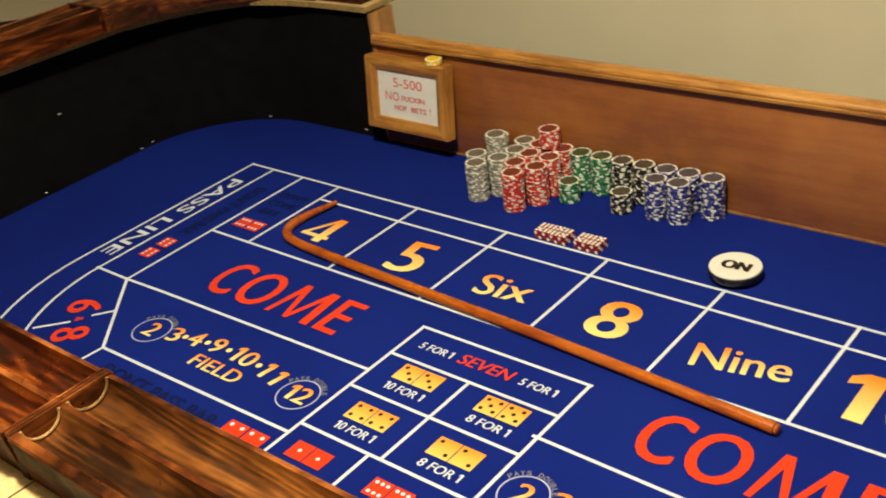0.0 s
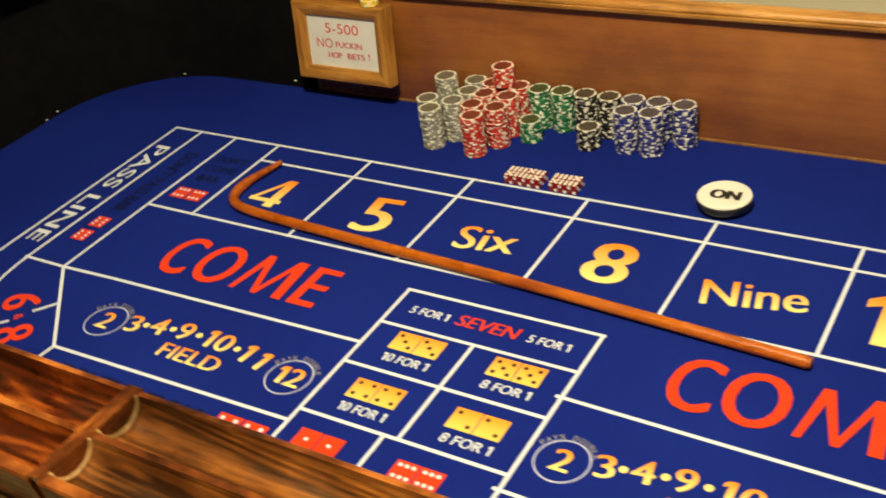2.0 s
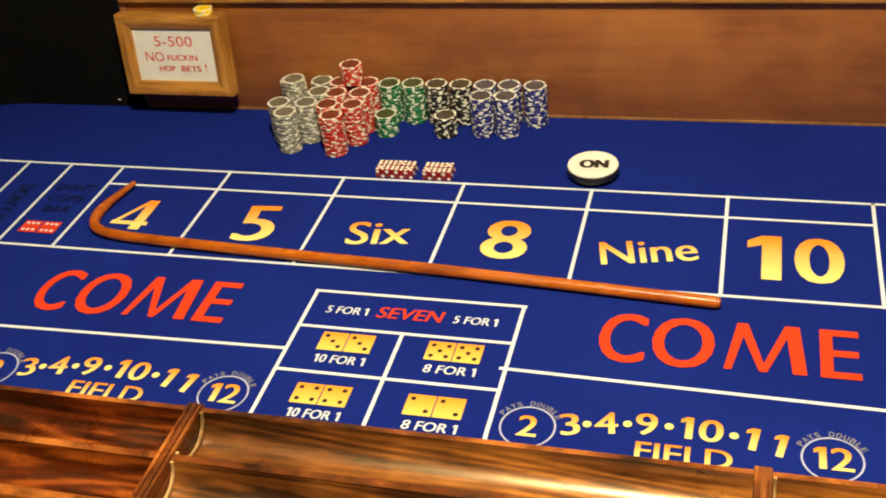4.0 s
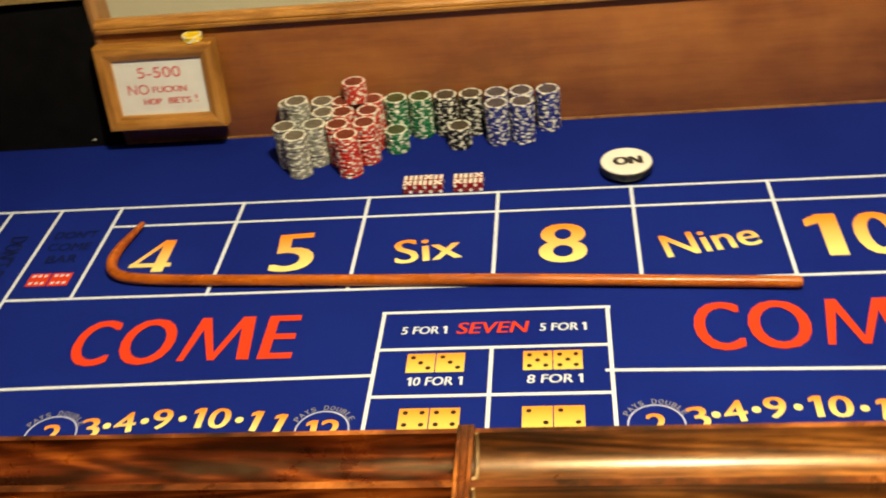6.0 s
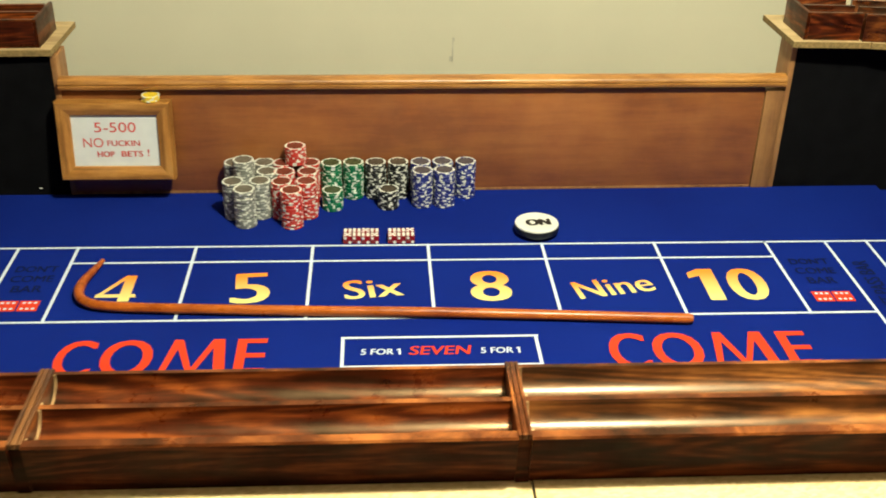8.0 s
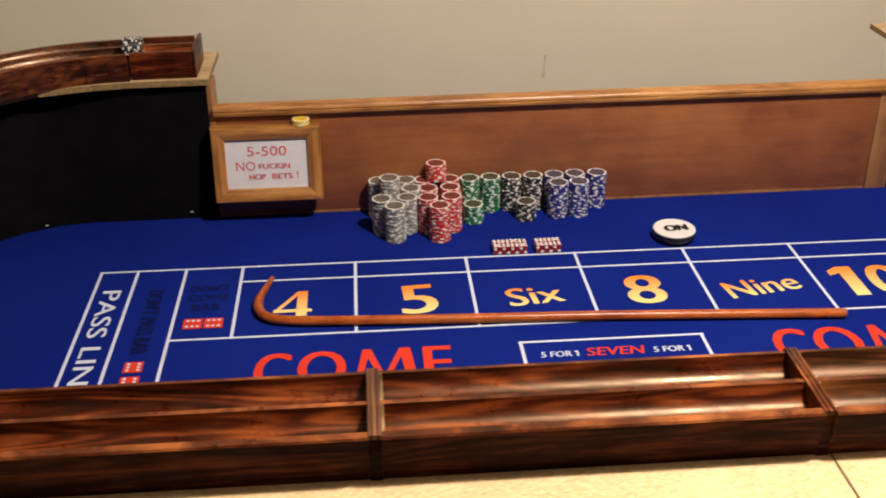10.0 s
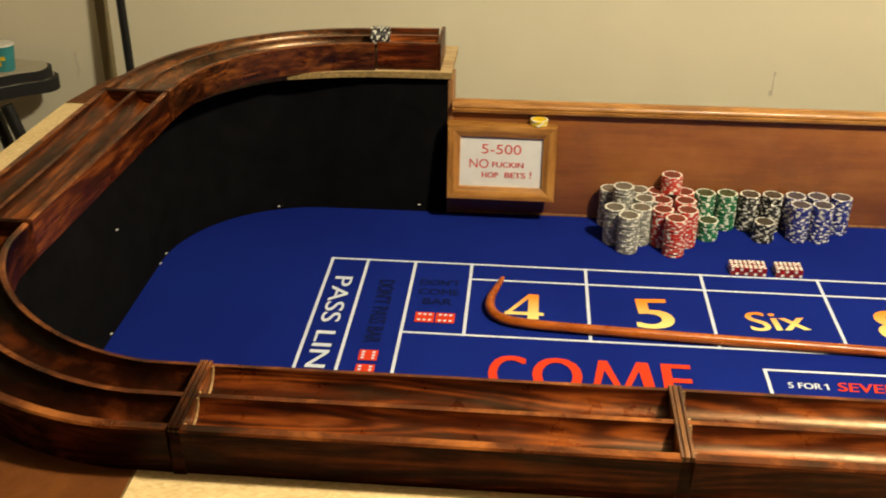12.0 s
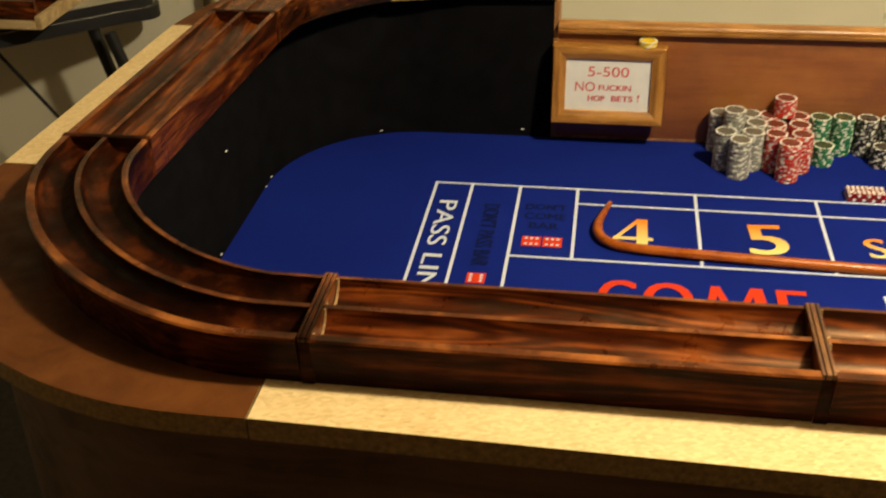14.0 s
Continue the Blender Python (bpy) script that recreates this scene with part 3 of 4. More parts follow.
def lettering(text, centre, width, height, turn=0.0, material=None, bold=0.0, shear=0.0, z=INK_Z + 0.0003, parent=None, name="lettering", stand=None, heavy=0.03):
    """Words fitted to a width and height, lying on the felt, or upright where stand gives their plane."""
    me = glyphs(text, bold, shear)
    co = np.empty(len(me.vertices) * 3)
    me.vertices.foreach_get("co", co)
    co = co.reshape(-1, 3)
    lo, hi = co.min(0), co.max(0)
    co = (co - (lo + hi) / 2) / np.maximum(hi - lo, 1e-6) * np.array([width, height, 0.0])
    # the sheet keeps its own axes, so that inks fade from head to foot
    me.vertices.foreach_set("co", co.ravel())
    me.materials.clear()
    me.materials.append(material or INK_WHITE)
    place = pose(centre[0], centre[1], z, 0, 0, turn) if stand is None else stand
    d = heavy * height
    LETTER_INK[0] = material or INK_WHITE
    if len(text) > 1 and height > 0.027 and text[0] != "D":
        return letters(me, place, parent or felt, d, height)
    bm = bmesh.new()
    bm.from_mesh(me)
    fatten(bm, d, height)
    bm.to_mesh(me)
    bm.free()
    ob = new(name, me)
    ob.parent = parent or felt
    ob.matrix_basis = place
    ob.matrix_parent_inverse = Matrix.Translation(-base_of(ob.parent))
    return ob


def numeral_one(x, y, height, turn=0.0, width=0.42, ink=None):
    """The figure 1 with its flag."""
    me = bpy.data.meshes.new("letter")
    bm = bmesh.new()
    for plan in (((0.18, 0), (0.42, 0), (0.42, 1), (0.18, 1)), ((0.0, 0.70), (0.1799, 0.78), (0.1799, 1), (0.0, 0.87))):
        bm.faces.new([bm.verts.new(((u / 0.42 - 0.5) * width * height, (v - 0.5) * height, 0)) for u, v in plan])
    fatten(bm, 0, height)
    bm.to_mesh(me)
    bm.free()
    me.materials.append(ink or INK_GOLD)
    ob = new("letter", me)
    ob.parent = felt
    ob.matrix_basis = pose(x, y, INK_Z + 0.0003, 0, 0, turn)
    return ob


def drawn(x, y, width, height, ink, sheets):
    """A letter drawn from flat strokes in a unit box; each stroke lies a hair above the last."""
    bm = bmesh.new()
    for n, plan in enumerate(sheets):
        bm.faces.new([bm.verts.new(((u - 0.5) * width, (v - 0.5) * height, 0.0001 * n)) for u, v in plan])
    fatten(bm, 0, height)
    me = mesh_of(bm, "letter", ink)
    ob = new("letter", me)
    ob.parent = felt
    ob.matrix_basis = pose(x, y, INK_Z + 0.0003)
    return ob


# splayed M whose middle point comes down to the foot, and a closed 4 with a heavy stem
LETTER_M = (((0, 0), (0.095, 0), (0.275, 1), (0.14, 1)), ((0.14, 1), (0.275, 1), (0.525, 0.0), (0.43, 0.0)), ((0.43, 0.0), (0.525, 0.0), (0.85, 1), (0.735, 1)), ((0.83, 0), (1, 0), (0.915, 1), (0.735, 1)))
FIGURE_4 = (((0.58, 0), (0.86, 0), (0.86, 1), (0.60, 1)), ((0, 0.15), (1.0, 0.15), (0.97, 0.27), (0, 0.27)), ((0, 0.20), (0.16, 0.24), (0.70, 0.94), (0.68, 1), (0.60, 1)))

PIPS = {1: [(0, 0)], 2: [(-1, 1), (1, -1)], 3: [(-1, 1), (0, 0), (1, -1)], 4: [(-1, 1), (1, 1), (-1, -1), (1, -1)],
        5: [(-1, 1), (1, 1), (0, 0), (-1, -1), (1, -1)], 6: [(-1, 1), (0, 1), (1, 1), (-1, -1), (0, -1), (1, -1)]}


def dice_print(x, y, side, value, ink, pip, turn=0):
    """A printed die face."""
    bm = bmesh.new()
    h = side / 2
    bm.faces.new([bm.verts.new(p) for p in ((-h, -h, 0), (h, -h, 0), (h, h, 0), (-h, h, 0))])
    ob = new("dice_print", mesh_of(bm, "dice_print", ink))
    ob.parent = felt
    ob.matrix_basis = pose(x, y, INK_Z + 0.0003, 0, 0, turn)
    bm = bmesh.new()
    disc(bm, 0, 0, 0, side * 0.095, 10)
    spot = mesh_of(bm, "pip", pip)
    for a, b in PIPS[value]:
        dot = new("pip", spot)
        dot.parent = felt
        dot.matrix_basis = pose(x, y, INK_Z + 0.0007, 0, 0, turn) @ Matrix.Translation((a * side * 0.28, b * side * 0.28, 0))
    return ob


# boxes for the point numbers
W = 0.2
rule((-0.852, 0), (0.858, 0))
rule((-0.6, -0.054), (0.6, -0.054))
rule((-0.70, -0.236), (0.709, -0.236))
for k in range(7):
    x = (k - 3) * W
    rule((x, 0.003), (x, -0.239))
drawn(-0.505, -0.1375, 0.0645, 0.081, INK_GOLD, FIGURE_4)
lettering("5", (-0.294, -0.141), 0.058, 0.094, 4, INK_GOLD, 0.0)
lettering("Six", (-0.096, -0.146), 0.094, 0.058, 7, INK_GOLD, 0.0, heavy=0.02)
lettering("8", (0.096, -0.142), 0.062, 0.095, 0, INK_GOLD, 0.0)
lettering("Nine", (0.299, -0.149), 0.131, 0.053, 11, INK_GOLD, 0.0, heavy=0.02)
numeral_one(0.4535, -0.145, 0.100, 0, 0.45)
lettering("0", (0.5245, -0.1455), 0.058, 0.101, 0, INK_GOLD, 0.0)
for word in ((("C", -0.557, -0.500), ("O", -0.491, -0.416), ("M", -0.402, -0.310), ("E", -0.297, -0.252)), (("C", 0.256, 0.315), ("O", 0.322, 0.398), ("M", 0.412, 0.504), ("E", 0.521, 0.567))):
    for ch, a, b in word:
        tall = 0.094 if ch in "CO" else 0.088
        if ch == "M":
            drawn((a + b) / 2, -0.3335, b - a + 0.004, tall, INK_RED, LETTER_M)
            continue
        lettering(ch, ((a + b) / 2, -0.336 if ch in "CO" else -0.3335), b - a - 0.05 * tall, tall, 0, INK_RED, 0.0, name="letter", heavy=0.025)

for s in (-1, 1):
    # pass line and its curve round the corner
    for x0, r in ((0.849, 0.394), (0.785, 0.330)):
        path = [(x0, 0.003), (x0, -0.40), *arc(x0 - r, -0.42, r, 0, -70, 14)]
        rule(*[(s * x, y) for x, y in path])
    xin = 0.70 if s < 0 else 0.709
    rule((s * xin, 0), (s * xin, -0.428))
    rule((s * 0.79, -0.428), (s * xin, -0.428))
    # come and field lines
    rule((s * xin, -0.428), (s * 0.60, -0.424), (s * 0.143, -0.414))
    rule((s * xin, -0.428), (s * 0.555, -0.580))
    rule((s * 0.555, -0.580), (s * 0.143, -0.573))
    rule((s * 0.555, -0.580), (s * 0.560, -0.630))
    rule((s * 0.628, -0.500), (s * 0.655, -0.532))
    rule((s * 0.672, -0.562), (s * 0.715, -0.606))
    lettering("6", (s * 0.690, -0.520), 0.036, 0.062, 90 * s - 28 * s, INK_RED, 0.0)
    lettering("8", (s * 0.640, -0.584), 0.036, 0.062, 90 * s - 40 * s, INK_RED, 0.0)
    lettering("&", (s * 0.665, -0.550), 0.012, 0.014, 50 * s, INK_RED, 0.0)
    # words down the side
    lettering("PASS LINE", (s * 0.818, -0.2285), 0.322, 0.031, 90 * s, INK_WHITE, 0.0)
    lettering("DON'T PASS BAR", (s * 0.741, -0.172), 0.200, 0.028, 90 * s, INK_BLACK, 0.0)
    dx = s * 0.742
    dy = (-0.308, -0.348) if s < 0 else (-0.306, -0.342)
    for y in dy:
        dice_print(dx, y, 0.029, 6, INK_RED, INK_WHITE, 90)
    xm = s * (xin + 0.6) / 2
    for text, y in (("DON'T", -0.072), ("COME", -0.104), ("BAR", -0.136)):
        lettering(text, (xm, y), 0.068 if text != "BAR" else 0.048, 0.020, 0, INK_BLACK, 0.0)
    for d in (-0.0168, 0.0168):
        dice_print(xm + d, -0.188, 0.031, 6, INK_RED, INK_WHITE, 0)
    # field
    base = -0.357 if s < 0 else 0.363
    for text, d in (("2", -0.167), ("12", 0.167)):
        ring = [(base + d + 0.0320 * math.cos(radians(a)), -0.508 + 0.0320 * math.sin(radians(a))) for a in range(0, 361, 12)]
        rule(*ring, width=0.0022, material=INK_PALE)
        lettering("2", (base + d + (0.010 if text == "12" else 0), -0.507), 0.022, 0.033, 0, INK_GOLD)
        if text == "12":
            numeral_one(base + d - 0.013, -0.507, 0.032, 0)
        for k, ch in enumerate("PAYS DOUBLE"):
            a = radians(150 - 12 * k)
            if ch != " ":
                lettering(ch, (base + d + 0.0378 * math.cos(a), -0.508 + 0.0378 * math.sin(a)), 0.0056, 0.0075, math.degrees(a) - 90, INK_GREY, 0.0)
    for text, d, w in (("3", -0.1195, 0.021), ("4", -0.0785, 0.025), ("9", -0.033, 0.023), ("1", 0.0115, 0), ("0", 0.0385, 0.025), ("1", 0.0825, 0), ("1", 0.112, 0)):
        y = -0.483 - 1.0 * d * d
        if w:
            lettering(text, (base + d, y), w, 0.034, -110 * d, INK_GOLD)
        else:
            numeral_one(base + d, y, 0.034, -110 * d)
    for d in (-0.100, -0.0545, -0.008, 0.0635):
        bm = bmesh.new()
        disc(bm, base + d, -0.484 - 1.0 * d * d, INK_Z + 0.0003, 0.0052, 14)
        part("printed_dot", bm, INK_GOLD, felt, soft=False)
    lettering("FIELD", (base + 0.0105, -0.526), 0.104, 0.0265, 0, INK_GOLD, 0.0)
    # don't pass bar below the field
    for d in (0.0, 0.040):
        dice_print(base + 0.145 + d, -0.612, 0.037, 4, INK_RED, INK_WHITE, 0)
    lettering("DON'T PASS BAR", (base - 0.02, -0.612), 0.26, 0.026, 0, INK_BLACK, 0.0)

# proposition box
rule((-0.144, -0.291), (0.155, -0.291))
for x in (-0.141, 0.151):
    rule((x, -0.291), (x, -0.70))
rule((0.004, -0.366), (0.004, -0.552))
for y in (-0.366, -0.453, -0.550, -0.640):
    rule((-0.141, y), (0.151, y))


def odds(first, x, y, width, height=0.0150):
    """Printed odds, the last figure a flagged one."""
    lead = 0.10 * width if first == "10" else 0.0
    if lead:
        numeral_one(x - width / 2 + 0.022 * width, y, height, 0, 0.38, INK_WHITE)
    a, b = x - width / 2 + lead, x + width / 2 - 0.17 * width
    lettering(first[-1] + " FOR", ((a + b) / 2, y), b - a, height, 0, INK_WHITE, 0.0, 0.08)
    numeral_one(x + width / 2 - 0.03 * width, y, height, 0, 0.38, INK_WHITE)


odds("5", -0.085, -0.329, 0.058)
lettering("SEVEN", (0.004, -0.327), 0.092, 0.0225, 0, INK_RED, 0.0, 0.15)
odds("5", 0.093, -0.329, 0.058)
for x, y, value, words in ((-0.065, -0.393, 3, "10"), (0.080, -0.393, 5, "8"), (-0.065, -0.492, 4, "10"), (0.080, -0.492, 2, "8")):
    for d in (-0.0185, 0.0185):
        dice_print(x + d, y, 0.0355, value, INK_GOLD_DICE, INK_DOT)
    odds(words, x + 0.002, y - 0.034, 0.066)
for x, value in ((-0.083, 1), (0.055, 6)):
    for d in (-0.0165, 0.0165):
        dice_print(x + d, -0.592, 0.0315, value, INK_RED, INK_WHITE)
for x in (-0.015,):
    rule((x, -0.550), (x, -0.640))

# ---- things on the felt ----
CHIP_R, CHIP_H, SEG = 0.0195, 0.0034, 32
SPOTS = (0, 1, 5, 10, 11, 16, 20, 21, 27)


def chip_mesh(name, colour, centre):
    """A casino chip with pale edge spots, a chamfered rim and a dished inlay."""
    bm = bmesh.new()
    rows = [(0.0188, 0.0), (CHIP_R, 0.0005), (CHIP_R, CHIP_H - 0.0006), (0.0188, CHIP_H - 0.0001), (0.0158, CHIP_H - 0.0001), (0.0152, CHIP_H - 0.0004)]
    rings = [[bm.verts.new((r * math.cos(2 * math.pi * k / SEG), r * math.sin(2 * math.pi * k / SEG), z)) for k in range(SEG)] for r, z in rows]
    for n, (a, b) in enumerate(zip(rings, rings[1:])):
        for k in range(SEG):
            f = bm.faces.new((a[k], a[(k + 1) % SEG], b[(k + 1) % SEG], b[k]))
            f.material_index = 1 if k in SPOTS or (n == 3 and k % 8 != 6) else 0
            f.smooth = True
    f = bm.faces.new(rings[-1])
    f.material_index = 2
    bm.faces.new(rings[0][::-1])
    return mesh_of(bm, name, [plain(name + "_clay", colour, 0.35, vary=0.1, scale=200), EDGE_SPOT, plain(name + "_inlay", centre, 0.25, vary=0.2, scale=150)])


EDGE_SPOT = plain("pale_edge_spot", (0.70, 0.69, 0.62), 0.35, vary=0.06, scale=200)
CHIPS = {
    "white": chip_mesh("white_chip", (0.24, 0.24, 0.215), (0.13, 0.115, 0.09)),
    "red": chip_mesh("red_chip", (0.50, 0.026, 0.016), (0.15, 0.035, 0.022)),
    "green": chip_mesh("green_chip", (0.010, 0.16, 0.060), (0.06, 0.07, 0.03)),
    "black": chip_mesh("black_chip", (0.012, 0.012, 0.013), (0.07, 0.055, 0.040)),
    "blue": chip_mesh("blue_chip", (0.016, 0.026, 0.22), (0.075, 0.065, 0.075)),
    "yellow": chip_mesh("yellow_chip", (0.80, 0.58, 0.03), (0.78, 0.55, 0.03)),
}


def chip_stack(colour, x, y, z, count, label, lay=None, group="chip stacks by the back panel"):
    st = thing("chip_stack", (x, y, z), label, "chip stack", group)
    for k in range(count):
        c = new("chip", CHIPS[colour])
        c.parent = st
        jx, jy = rng.gauss(0, 0.0004), rng.gauss(0, 0.0004)
        c.matrix_basis = pose(jx, jy, k * CHIP_H, 0, 0, rng.random() * 360)
    if lay is not None:
        st.matrix_basis = lay
    return st


note = {"white": "tall stack of white casino chips with grey edges", "red": "stack of red casino chips with white edge spots",
        "green": "stack of green casino chips with white edge spots", "black": "stack of black casino chips with white edge spots",
        "blue": "stack of dark blue casino chips with white spots"}
STACKS = (
    ("white", -0.323, 0.084, 21), ("white", -0.346, 0.117, 21), ("white", -0.299, 0.119, 21), ("white", -0.330, 0.158, 28),
    ("white", -0.352, 0.192, 22), ("white", -0.289, 0.160, 21), ("white", -0.298, 0.199, 21),
    ("red", -0.240, 0.079, 21), ("red", -0.259, 0.116, 21), ("red", -0.215, 0.117, 21), ("red", -0.257, 0.157, 21), ("red", -0.214, 0.158, 21),
    ("red", -0.262, 0.1965, 21), ("red", -0.213, 0.1975, 21),
    ("green", -0.170, 0.149, 11), ("green", -0.173, 0.197, 21), ("green", -0.132, 0.198, 21),
    ("black", -0.067, 0.153, 11), ("black", -0.090, 0.198, 21), ("black", -0.048, 0.199, 21),
    ("blue", -0.004, 0.160, 21), ("blue", 0.037, 0.162, 21), ("blue", -0.006, 0.1995, 21), ("blue", 0.036, 0.2013, 21), ("blue", 0.079, 0.2005, 21))
chip_stack("red", -0.2385, 0.1965, F + 21 * CHIP_H, 10, "short stack of red chips balanced on two others")
for colour, x, y, n in STACKS:
    chip_stack(colour, x, y, F, n, "short " + note[colour] if n < 15 else note[colour])


def cane():
    ob = thing("dealer_cane", (-0.1, -0.2250, F), "varnished hooked wooden stick lying on the felt", "stick")
    pts = spline([(-0.544, -0.0630, F + 0.011), (-0.5525, -0.0930, F + 0.010), (-0.5615, -0.1300, F + 0.009), (-0.5600, -0.1650, F + 0.009), (-0.5430, -0.1915, F + 0.009),
                  (-0.500, -0.2060, F + 0.009), (-0.394, -0.2145, F + 0.009), (-0.20, -0.2250, F + 0.009), (0.0, -0.2345, F + 0.009), (0.20, -0.2480, F + 0.009), (0.396, -0.2620, F + 0.009)], 8)
    radii = [0.0038 + 0.0045 * min(1, k / 20) for k in range(len(pts))]
    part("shaft", tube(pts, radii, 14), CANE, ob)
    bm = lathe([(0.0050, -0.002), (0.0072, 0.0), (0.0072, 0.003), (0.005, 0.0045)], (0, 0, 0), 14)
    bmesh.ops.transform(bm, matrix=pose(0.397, -0.262, F + 0.009, 0, 90, -4), verts=bm.verts)
    part("tip", bm, CANE, ob, "turned end of the stick")


cane()


def puck():
    ob = thing("point_puck", (0.196, 0.042, F), "round plastic point marker, white side up", "puck")
    part("foot", lathe([(0.010, 0), (0.012, 0.001), (0.012, 0.004), (0.010, 0.005)], (0.196, 0.042, F), 24), BLACK_PL, ob)
    part("underside", lathe([(0.030, 0.004), (0.0385, 0.007), (0.040, 0.010), (0.040, 0.0178), (0.0385, 0.0188)], (0.196, 0.042, F), 48), BLACK_PL, ob, "black lower half")
    part("top_disc", lathe([(0.0382, 0.0187), (0.0392, 0.0198), (0.0385, 0.0217), (0.036, 0.0225), (0.034, 0.0222)], (0.196, 0.042, F), 48), WHITE_PL, ob, "white upper half")
    lettering("ON", (0.198, 0.040), 0.041, 0.0225, 4, BLACK_PL, 0.0, z=F + 0.0232, parent=ob, heavy=0.09)


puck()


def die(x, y, side, turn, top):
    ob = thing("die", (x, y, F), "red plastic die with white pips", "die", "dice lined up on the felt")
    h = side / 2
    bm = boxes((-h, h, -h, h, 0, side), bevel=0.0012)
    me = smooth(mesh_of(bm, "cube", DICE_RED))
    body = new("cube", me)
    body.parent = ob
    bm = bmesh.new()
    faces = ((top, Matrix.Translation((0, 0, side + 0.0002))), (3, pose(0, -h - 0.0002, h, 90)), (5, pose(h + 0.0002, 0, h, 90, 0, 90)), (2, pose(-h - 0.0002, 0, h, 90, 0, -90)), (4, pose(0, h + 0.0002, h, 90, 0, 180)))
    for value, m in faces:
        for a, b in PIPS[value]:
            f = disc(bm, a * side * 0.27, b * side * 0.27, 0, side * 0.185, 12)
            bmesh.ops.transform(bm, matrix=m, verts=f.verts)
    dots = new("dot_print", mesh_of(bm, "dot_print", PIP_WHITE))
    dots.parent = ob
    ob.matrix_basis = pose(x, y, F, 0, 0, turn)


for x0, n in ((-0.140, 4), (-0.062, 3)):
    for row in (0, 1):
        for k in range(n):
            die(x0 + k * 0.0157, 0.0135 + row * 0.0158 + rng.gauss(0, 0.0003), 0.0152, 90, 6 if (k + row) % 3 else 5)


# ---- sign on the back panel ----
def sign():
    x0, x1, z0, z1 = -0.661, -0.457, 0.8085, 0.9545
    y = back_y(-0.56) - 0.030
    front = y - 0.022
    ob = thing("framed_sign", (-0.56, y, z0), "small honey oak frame holding a hand-lettered house-rules card", "sign")
    w = 0.025
    # four mitred mouldings
    corners = [(x0, z0), (x1, z0), (x1, z1), (x0, z1)]
    inner = [(x0 + w, z0 + w), (x1 - w, z0 + w), (x1 - w, z1 - w), (x0 + w, z1 - w)]
    for k in range(4):
        a, b, c, d = corners[k], corners[(k + 1) % 4], inner[(k + 1) % 4], inner[k]
        bm = bmesh.new()
        mid = lambda p, q, f: (p[0] + (q[0] - p[0]) * f, p[1] + (q[1] - p[1]) * f)
        steps = [(0.0, y + 0.008), (0.0, front + 0.006), (0.10, front + 0.001), (0.32, front), (0.75, front + 0.005), (1.0, front + 0.008), (1.0, y + 0.004)]
        one = [bm.verts.new((mid(a, d, f)[0], yy, mid(a, d, f)[1])) for f, yy in steps]
        two = [bm.verts.new((mid(b, c, f)[0], yy, mid(b, c, f)[1])) for f, yy in steps]
        for i in range(len(steps)):
            j = (i + 1) % len(steps)
            bm.faces.new((one[i], one[j], two[j], two[i]))
        bm.faces.new(one[::-1])
        bm.faces.new(two)
        bmesh.ops.recalc_face_normals(bm, faces=bm.faces)
        part("frame_moulding", bm, OAK if k % 2 == 0 else OAK_V, ob)
    card = part("card", boxes((x0 + w - 0.003, x1 - w + 0.003, front + 0.0125, front + 0.0140, z0 + w - 0.003, z1 - w + 0.003)), PAPER, ob, "white card with red lettering")
    cy = front + 0.0120
    for text, x, z, ww, hh, bold in (("5-500", -0.559, 0.906, 0.074, 0.0185, -0.012), ("NO", -0.600, 0.8775, 0.036, 0.0175, -0.016), ("FUCKIN", -0.546, 0.8765, 0.058, 0.0105, 0.035),
                                     ("HOP", -0.579, 0.856, 0.030, 0.0105, 0.045), ("BETS", -0.532, 0.8565, 0.038, 0.0105, 0.045), ("!", -0.503, 0.8585, 0.003, 0.013, 0.01)):
        lettering(text, (x, z), ww, hh, 0, MARKER, 0.0, parent=card, heavy=max(0.0, bold), stand=Matrix.Translation((x, cy, z)) @ pose(0, 0, 0, 90, 0, 0))
    part("backing", boxes((x0 + 0.004, x1 - 0.004, y + 0.0085, y + 0.0115, z0 + 0.006, z1 - 0.006)), BLACK_PL, ob, "dark backing board")
    part("hanger", boxes((-0.585, -0.535, y + 0.0115, y + 0.0150, z1 - 0.030, z1 - 0.008), bevel=0.0005), BLACK_PL, ob, "flat hanger against the panel")
    # the frame leans back with its head against the panel
    ob.rotation_euler = (radians(-7.5), 0, 0)


sign()
chip_stack("yellow", -0.492, 0.1965, 0.9552, 3, "three small yellow chips stacked on the sign frame", group="", lay=pose(-0.492, 0.1965, 0.9552) @ Matrix.Diagonal((0.85, 0.85, 1, 1)))
chip_stack("black", -0.80, 0.262, RAIL_TOP, 10, "black chips standing on edge in the rail", group="", lay=pose(-0.806, 0.2365, RAIL_TOP + sag(0.24) + 0.002, 0, 90, 4))

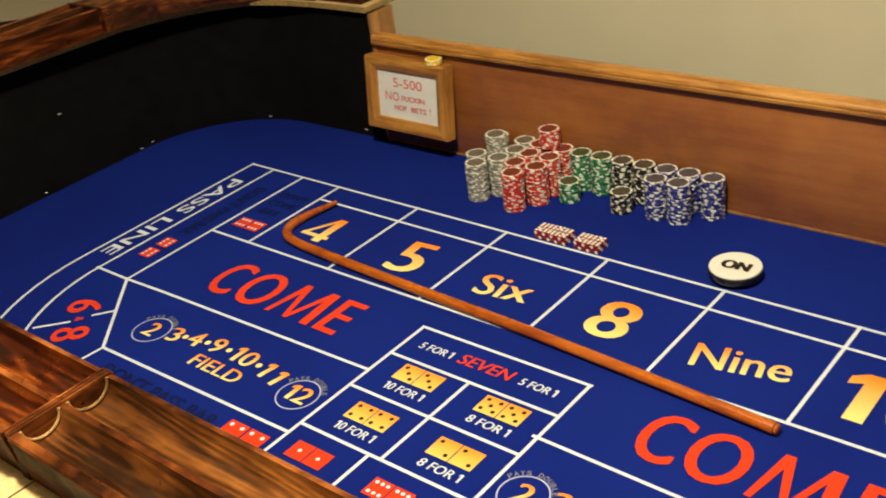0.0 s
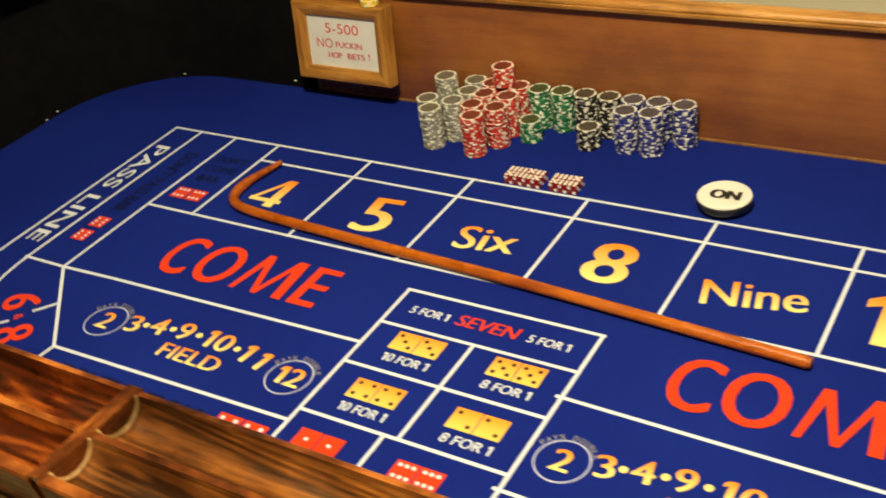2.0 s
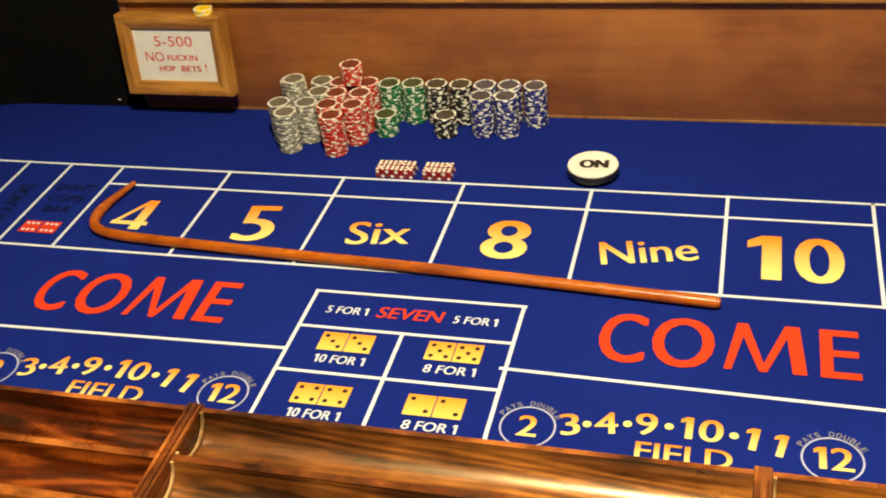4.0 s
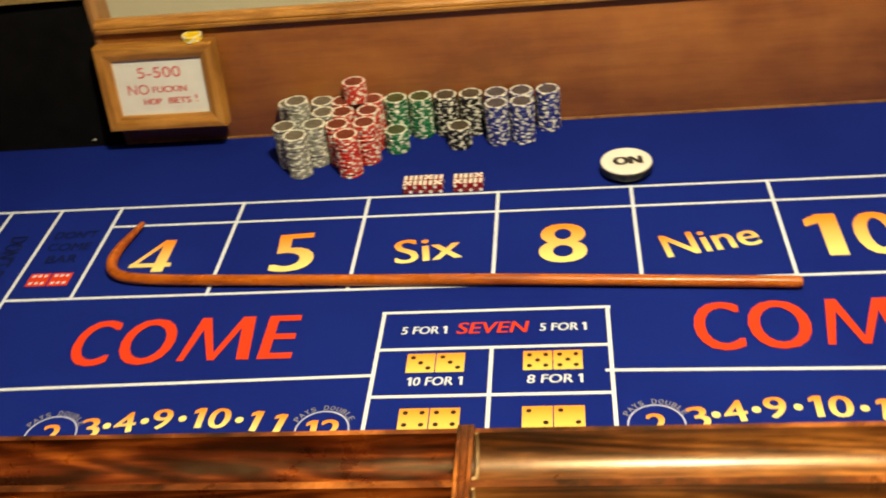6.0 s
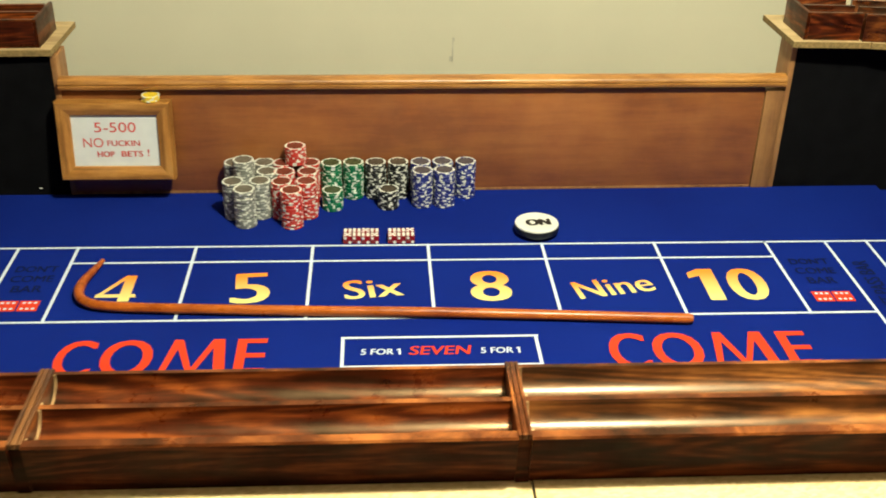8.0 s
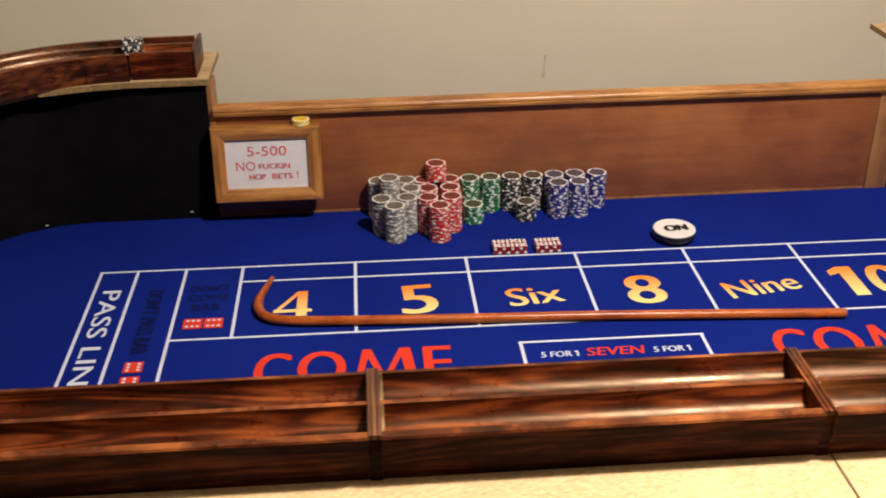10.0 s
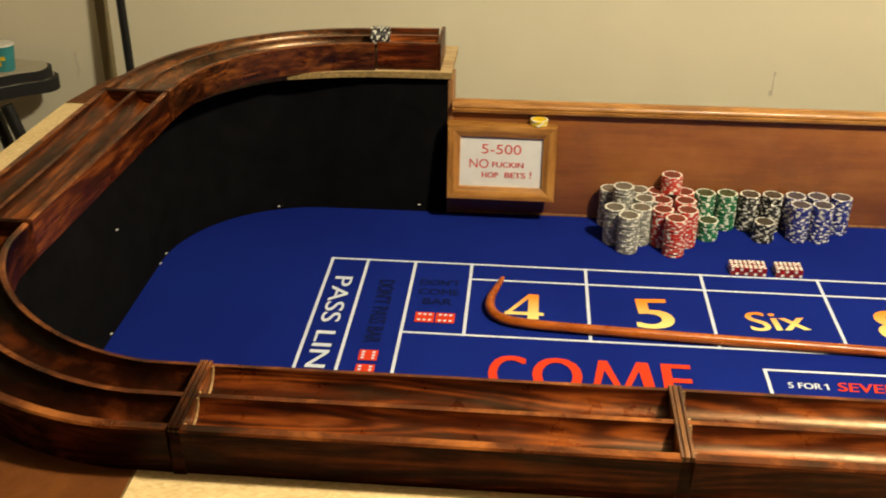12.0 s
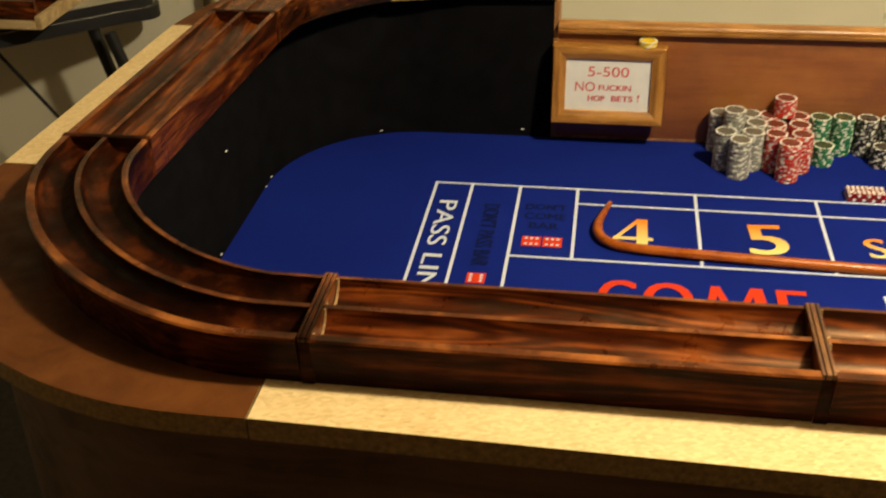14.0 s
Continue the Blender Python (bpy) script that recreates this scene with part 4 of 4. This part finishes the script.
# ---- beyond the table ----
def side_table():
    top = 0.80
    ob = thing("side_table", (-2.3, 0.65, 0), "speckled folding table with a thick black edge", "table")
    plan = [(-2.95, 0.30), (-2.42, 0.285), (-1.79, 0.825), *[(-1.775 + 0.045 * math.cos(radians(a)), 0.885 + 0.045 * math.sin(radians(a))) for a in range(-45, 100, 20)], (-1.90, 0.945), (-2.95, 0.945)]

    def sheet(z0, z1, grow):
        bm = bmesh.new()
        cx, cy = -2.35, 0.62
        pts = [(cx + (x - cx) * grow, cy + (y - cy) * grow) for x, y in plan]
        lo = [bm.verts.new((x, y, z0)) for x, y in pts]
        hi = [bm.verts.new((x, y, z1)) for x, y in pts]
        bm.faces.new(hi)
        bm.faces.new(lo[::-1])
        for k in range(len(pts)):
            bm.faces.new((lo[k], lo[(k + 1) % len(pts)], hi[(k + 1) % len(pts)], hi[k]))
        bmesh.ops.recalc_face_normals(bm, faces=bm.faces)
        return bm

    part("tabletop", sheet(top - 0.004, top, 0.985), LAMINATE, ob, "speckled beige laminate top")
    part("upper_edge", sheet(top - 0.026, top - 0.0045, 1.0), BLACK_EDGE, ob, "black rubber edge")
    part("edge_strip", sheet(top - 0.030, top - 0.0265, 1.004), STEEL, ob, "thin metal strip")
    part("lower_edge", sheet(top - 0.062, top - 0.0305, 1.02), BLACK_EDGE, ob, "black lower edge")
    for x, y, ex, ey in ((-1.795, 0.75, -1.575, 0.73), (-1.865, 0.80, -1.685, 0.80), (-2.75, 0.45, -2.85, 0.42), (-2.75, 0.85, -2.85, 0.88)):
        part("leg", tube([(x, y, top - 0.06), (ex, ey, 0.0)], 0.016, 10), BLACK_METAL, ob)
    part("brace", tube([(-2.16, 0.76, top - 0.07), (-1.82, 0.78, 0.25)], 0.005, 8), BLACK_METAL, ob)


side_table()
cup = thing("paper_cup", (-1.828, 0.845, 0.80), "teal printed paper cup on the side table", "cup")
part("wall", lathe([(0.022, 0), (0.023, 0.001), (0.0285, 0.064), (0.0295, 0.066), (0.028, 0.068), (0.026, 0.066), (0.021, 0.004)], (-1.828, 0.845, 0.80), 28), TEAL, cup)
part("rim", lathe([(0.0283, 0.0635), (0.0305, 0.0655), (0.0283, 0.0685)], (-1.828, 0.845, 0.80), 28), WHITE_PL, cup, "white rolled rim")
for a, z, r in ((-115, 0.045, 0.0275), (-95, 0.022, 0.0255), (-70, 0.036, 0.0268)):
    bm = boxes((-0.006, 0.006, -0.0006, 0.0006, -0.005, 0.005))
    bmesh.ops.transform(bm, matrix=pose(-1.828 + r * math.cos(radians(a)), 0.845 + r * math.sin(radians(a)), 0.80 + z, 0, 0, a + 90), verts=bm.verts)
    part("print_mark", bm, YELLOW, cup, "faded yellow print")
crate = thing("wooden_tray", (-2.005, 0.72, 0.80), "low dark box with a pale wooden edge", "box")
for nm, r, m_ in (("side", (-2.14, -1.895, 0.600, 0.612, 0.801, 0.865), RAIL_X), ("side", (-2.14, -1.895, 0.80, 0.812, 0.801, 0.865), RAIL_X), ("base", (-2.14, -1.882, 0.60, 0.812, 0.8005, 0.808), RAIL_X),
                  ("end_board", (-1.895, -1.880, 0.590, 0.822, 0.801, 0.832), PLY), ("front_board", (-2.14, -1.8955, 0.588, 0.5995, 0.801, 0.820), PLY)):
    part(nm, boxes(r, bevel=0.001), m_, crate, "pale bare wood edge" if m_ is PLY else "")
bottle = thing("bottle", (-1.99, 0.84, 0.80), "clear bottle of amber drink with yellow label", "bottle")
part("glass", lathe([(0.033, 0), (0.036, 0.003), (0.036, 0.13), (0.030, 0.155), (0.014, 0.175), (0.013, 0.215), (0.0145, 0.22), (0.0145, 0.228), (0.012, 0.23)], (-1.99, 0.865, 0.80), 28), GLASS, bottle)
part("label", lathe([(0.0366, 0.03), (0.0368, 0.031), (0.0368, 0.10), (0.0366, 0.101)], (-1.99, 0.865, 0.80), 28), AMBER, bottle, "amber paper label")
pen = thing("antenna_rod", (-1.862, 0.86, 0.80), "thin black rod leaning against the cup", "rod")
part("rod", tube([(-1.862, 0.868, 0.803), (-1.876, 0.876, 0.875), (-1.955, 0.93, 1.0)], [0.007, 0.005, 0.003], 8), BLACK_PL, pen)
pole = thing("leaning_pole", (-1.42, 0.86, 0), "black metal pole leaning against the wall", "pole")
part("tube", tube([(-1.475, 0.80, 0.0), (-1.575, 0.975, 2.0)], 0.011, 12), BLACK_METAL, pole)
batten = new("wall_batten", mesh_of(boxes((-1.630, -1.602, WALL_Y - 0.022, WALL_Y - 0.001, 0.0, 2.4), bevel=0.002), "wall_batten", TIMBER))
tagged(batten, "olive painted timber batten on the wall", "batten", kind="structure")

# scuffs on the plaster
bm = bmesh.new()
for x, z, w, h in ((0.107, 0.782, 0.0032, 0.062), (0.103, 0.757, 0.008, 0.014), (0.109, 0.808, 0.005, 0.010), (-1.709, 0.786, 0.0045, 0.030), (-1.705, 0.762, 0.0035, 0.026), (-1.709, 0.742, 0.0025, 0.016)):
    box(bm, x - w / 2, x + w / 2, WALL_Y - 0.0016, WALL_Y - 0.0004, z - h / 2, z + h / 2)
tagged(new("wall_scuff", mesh_of(bm, "wall_scuff", SCUFF)), "grey vertical scuff on the plaster wall", "scuff", kind="structure")
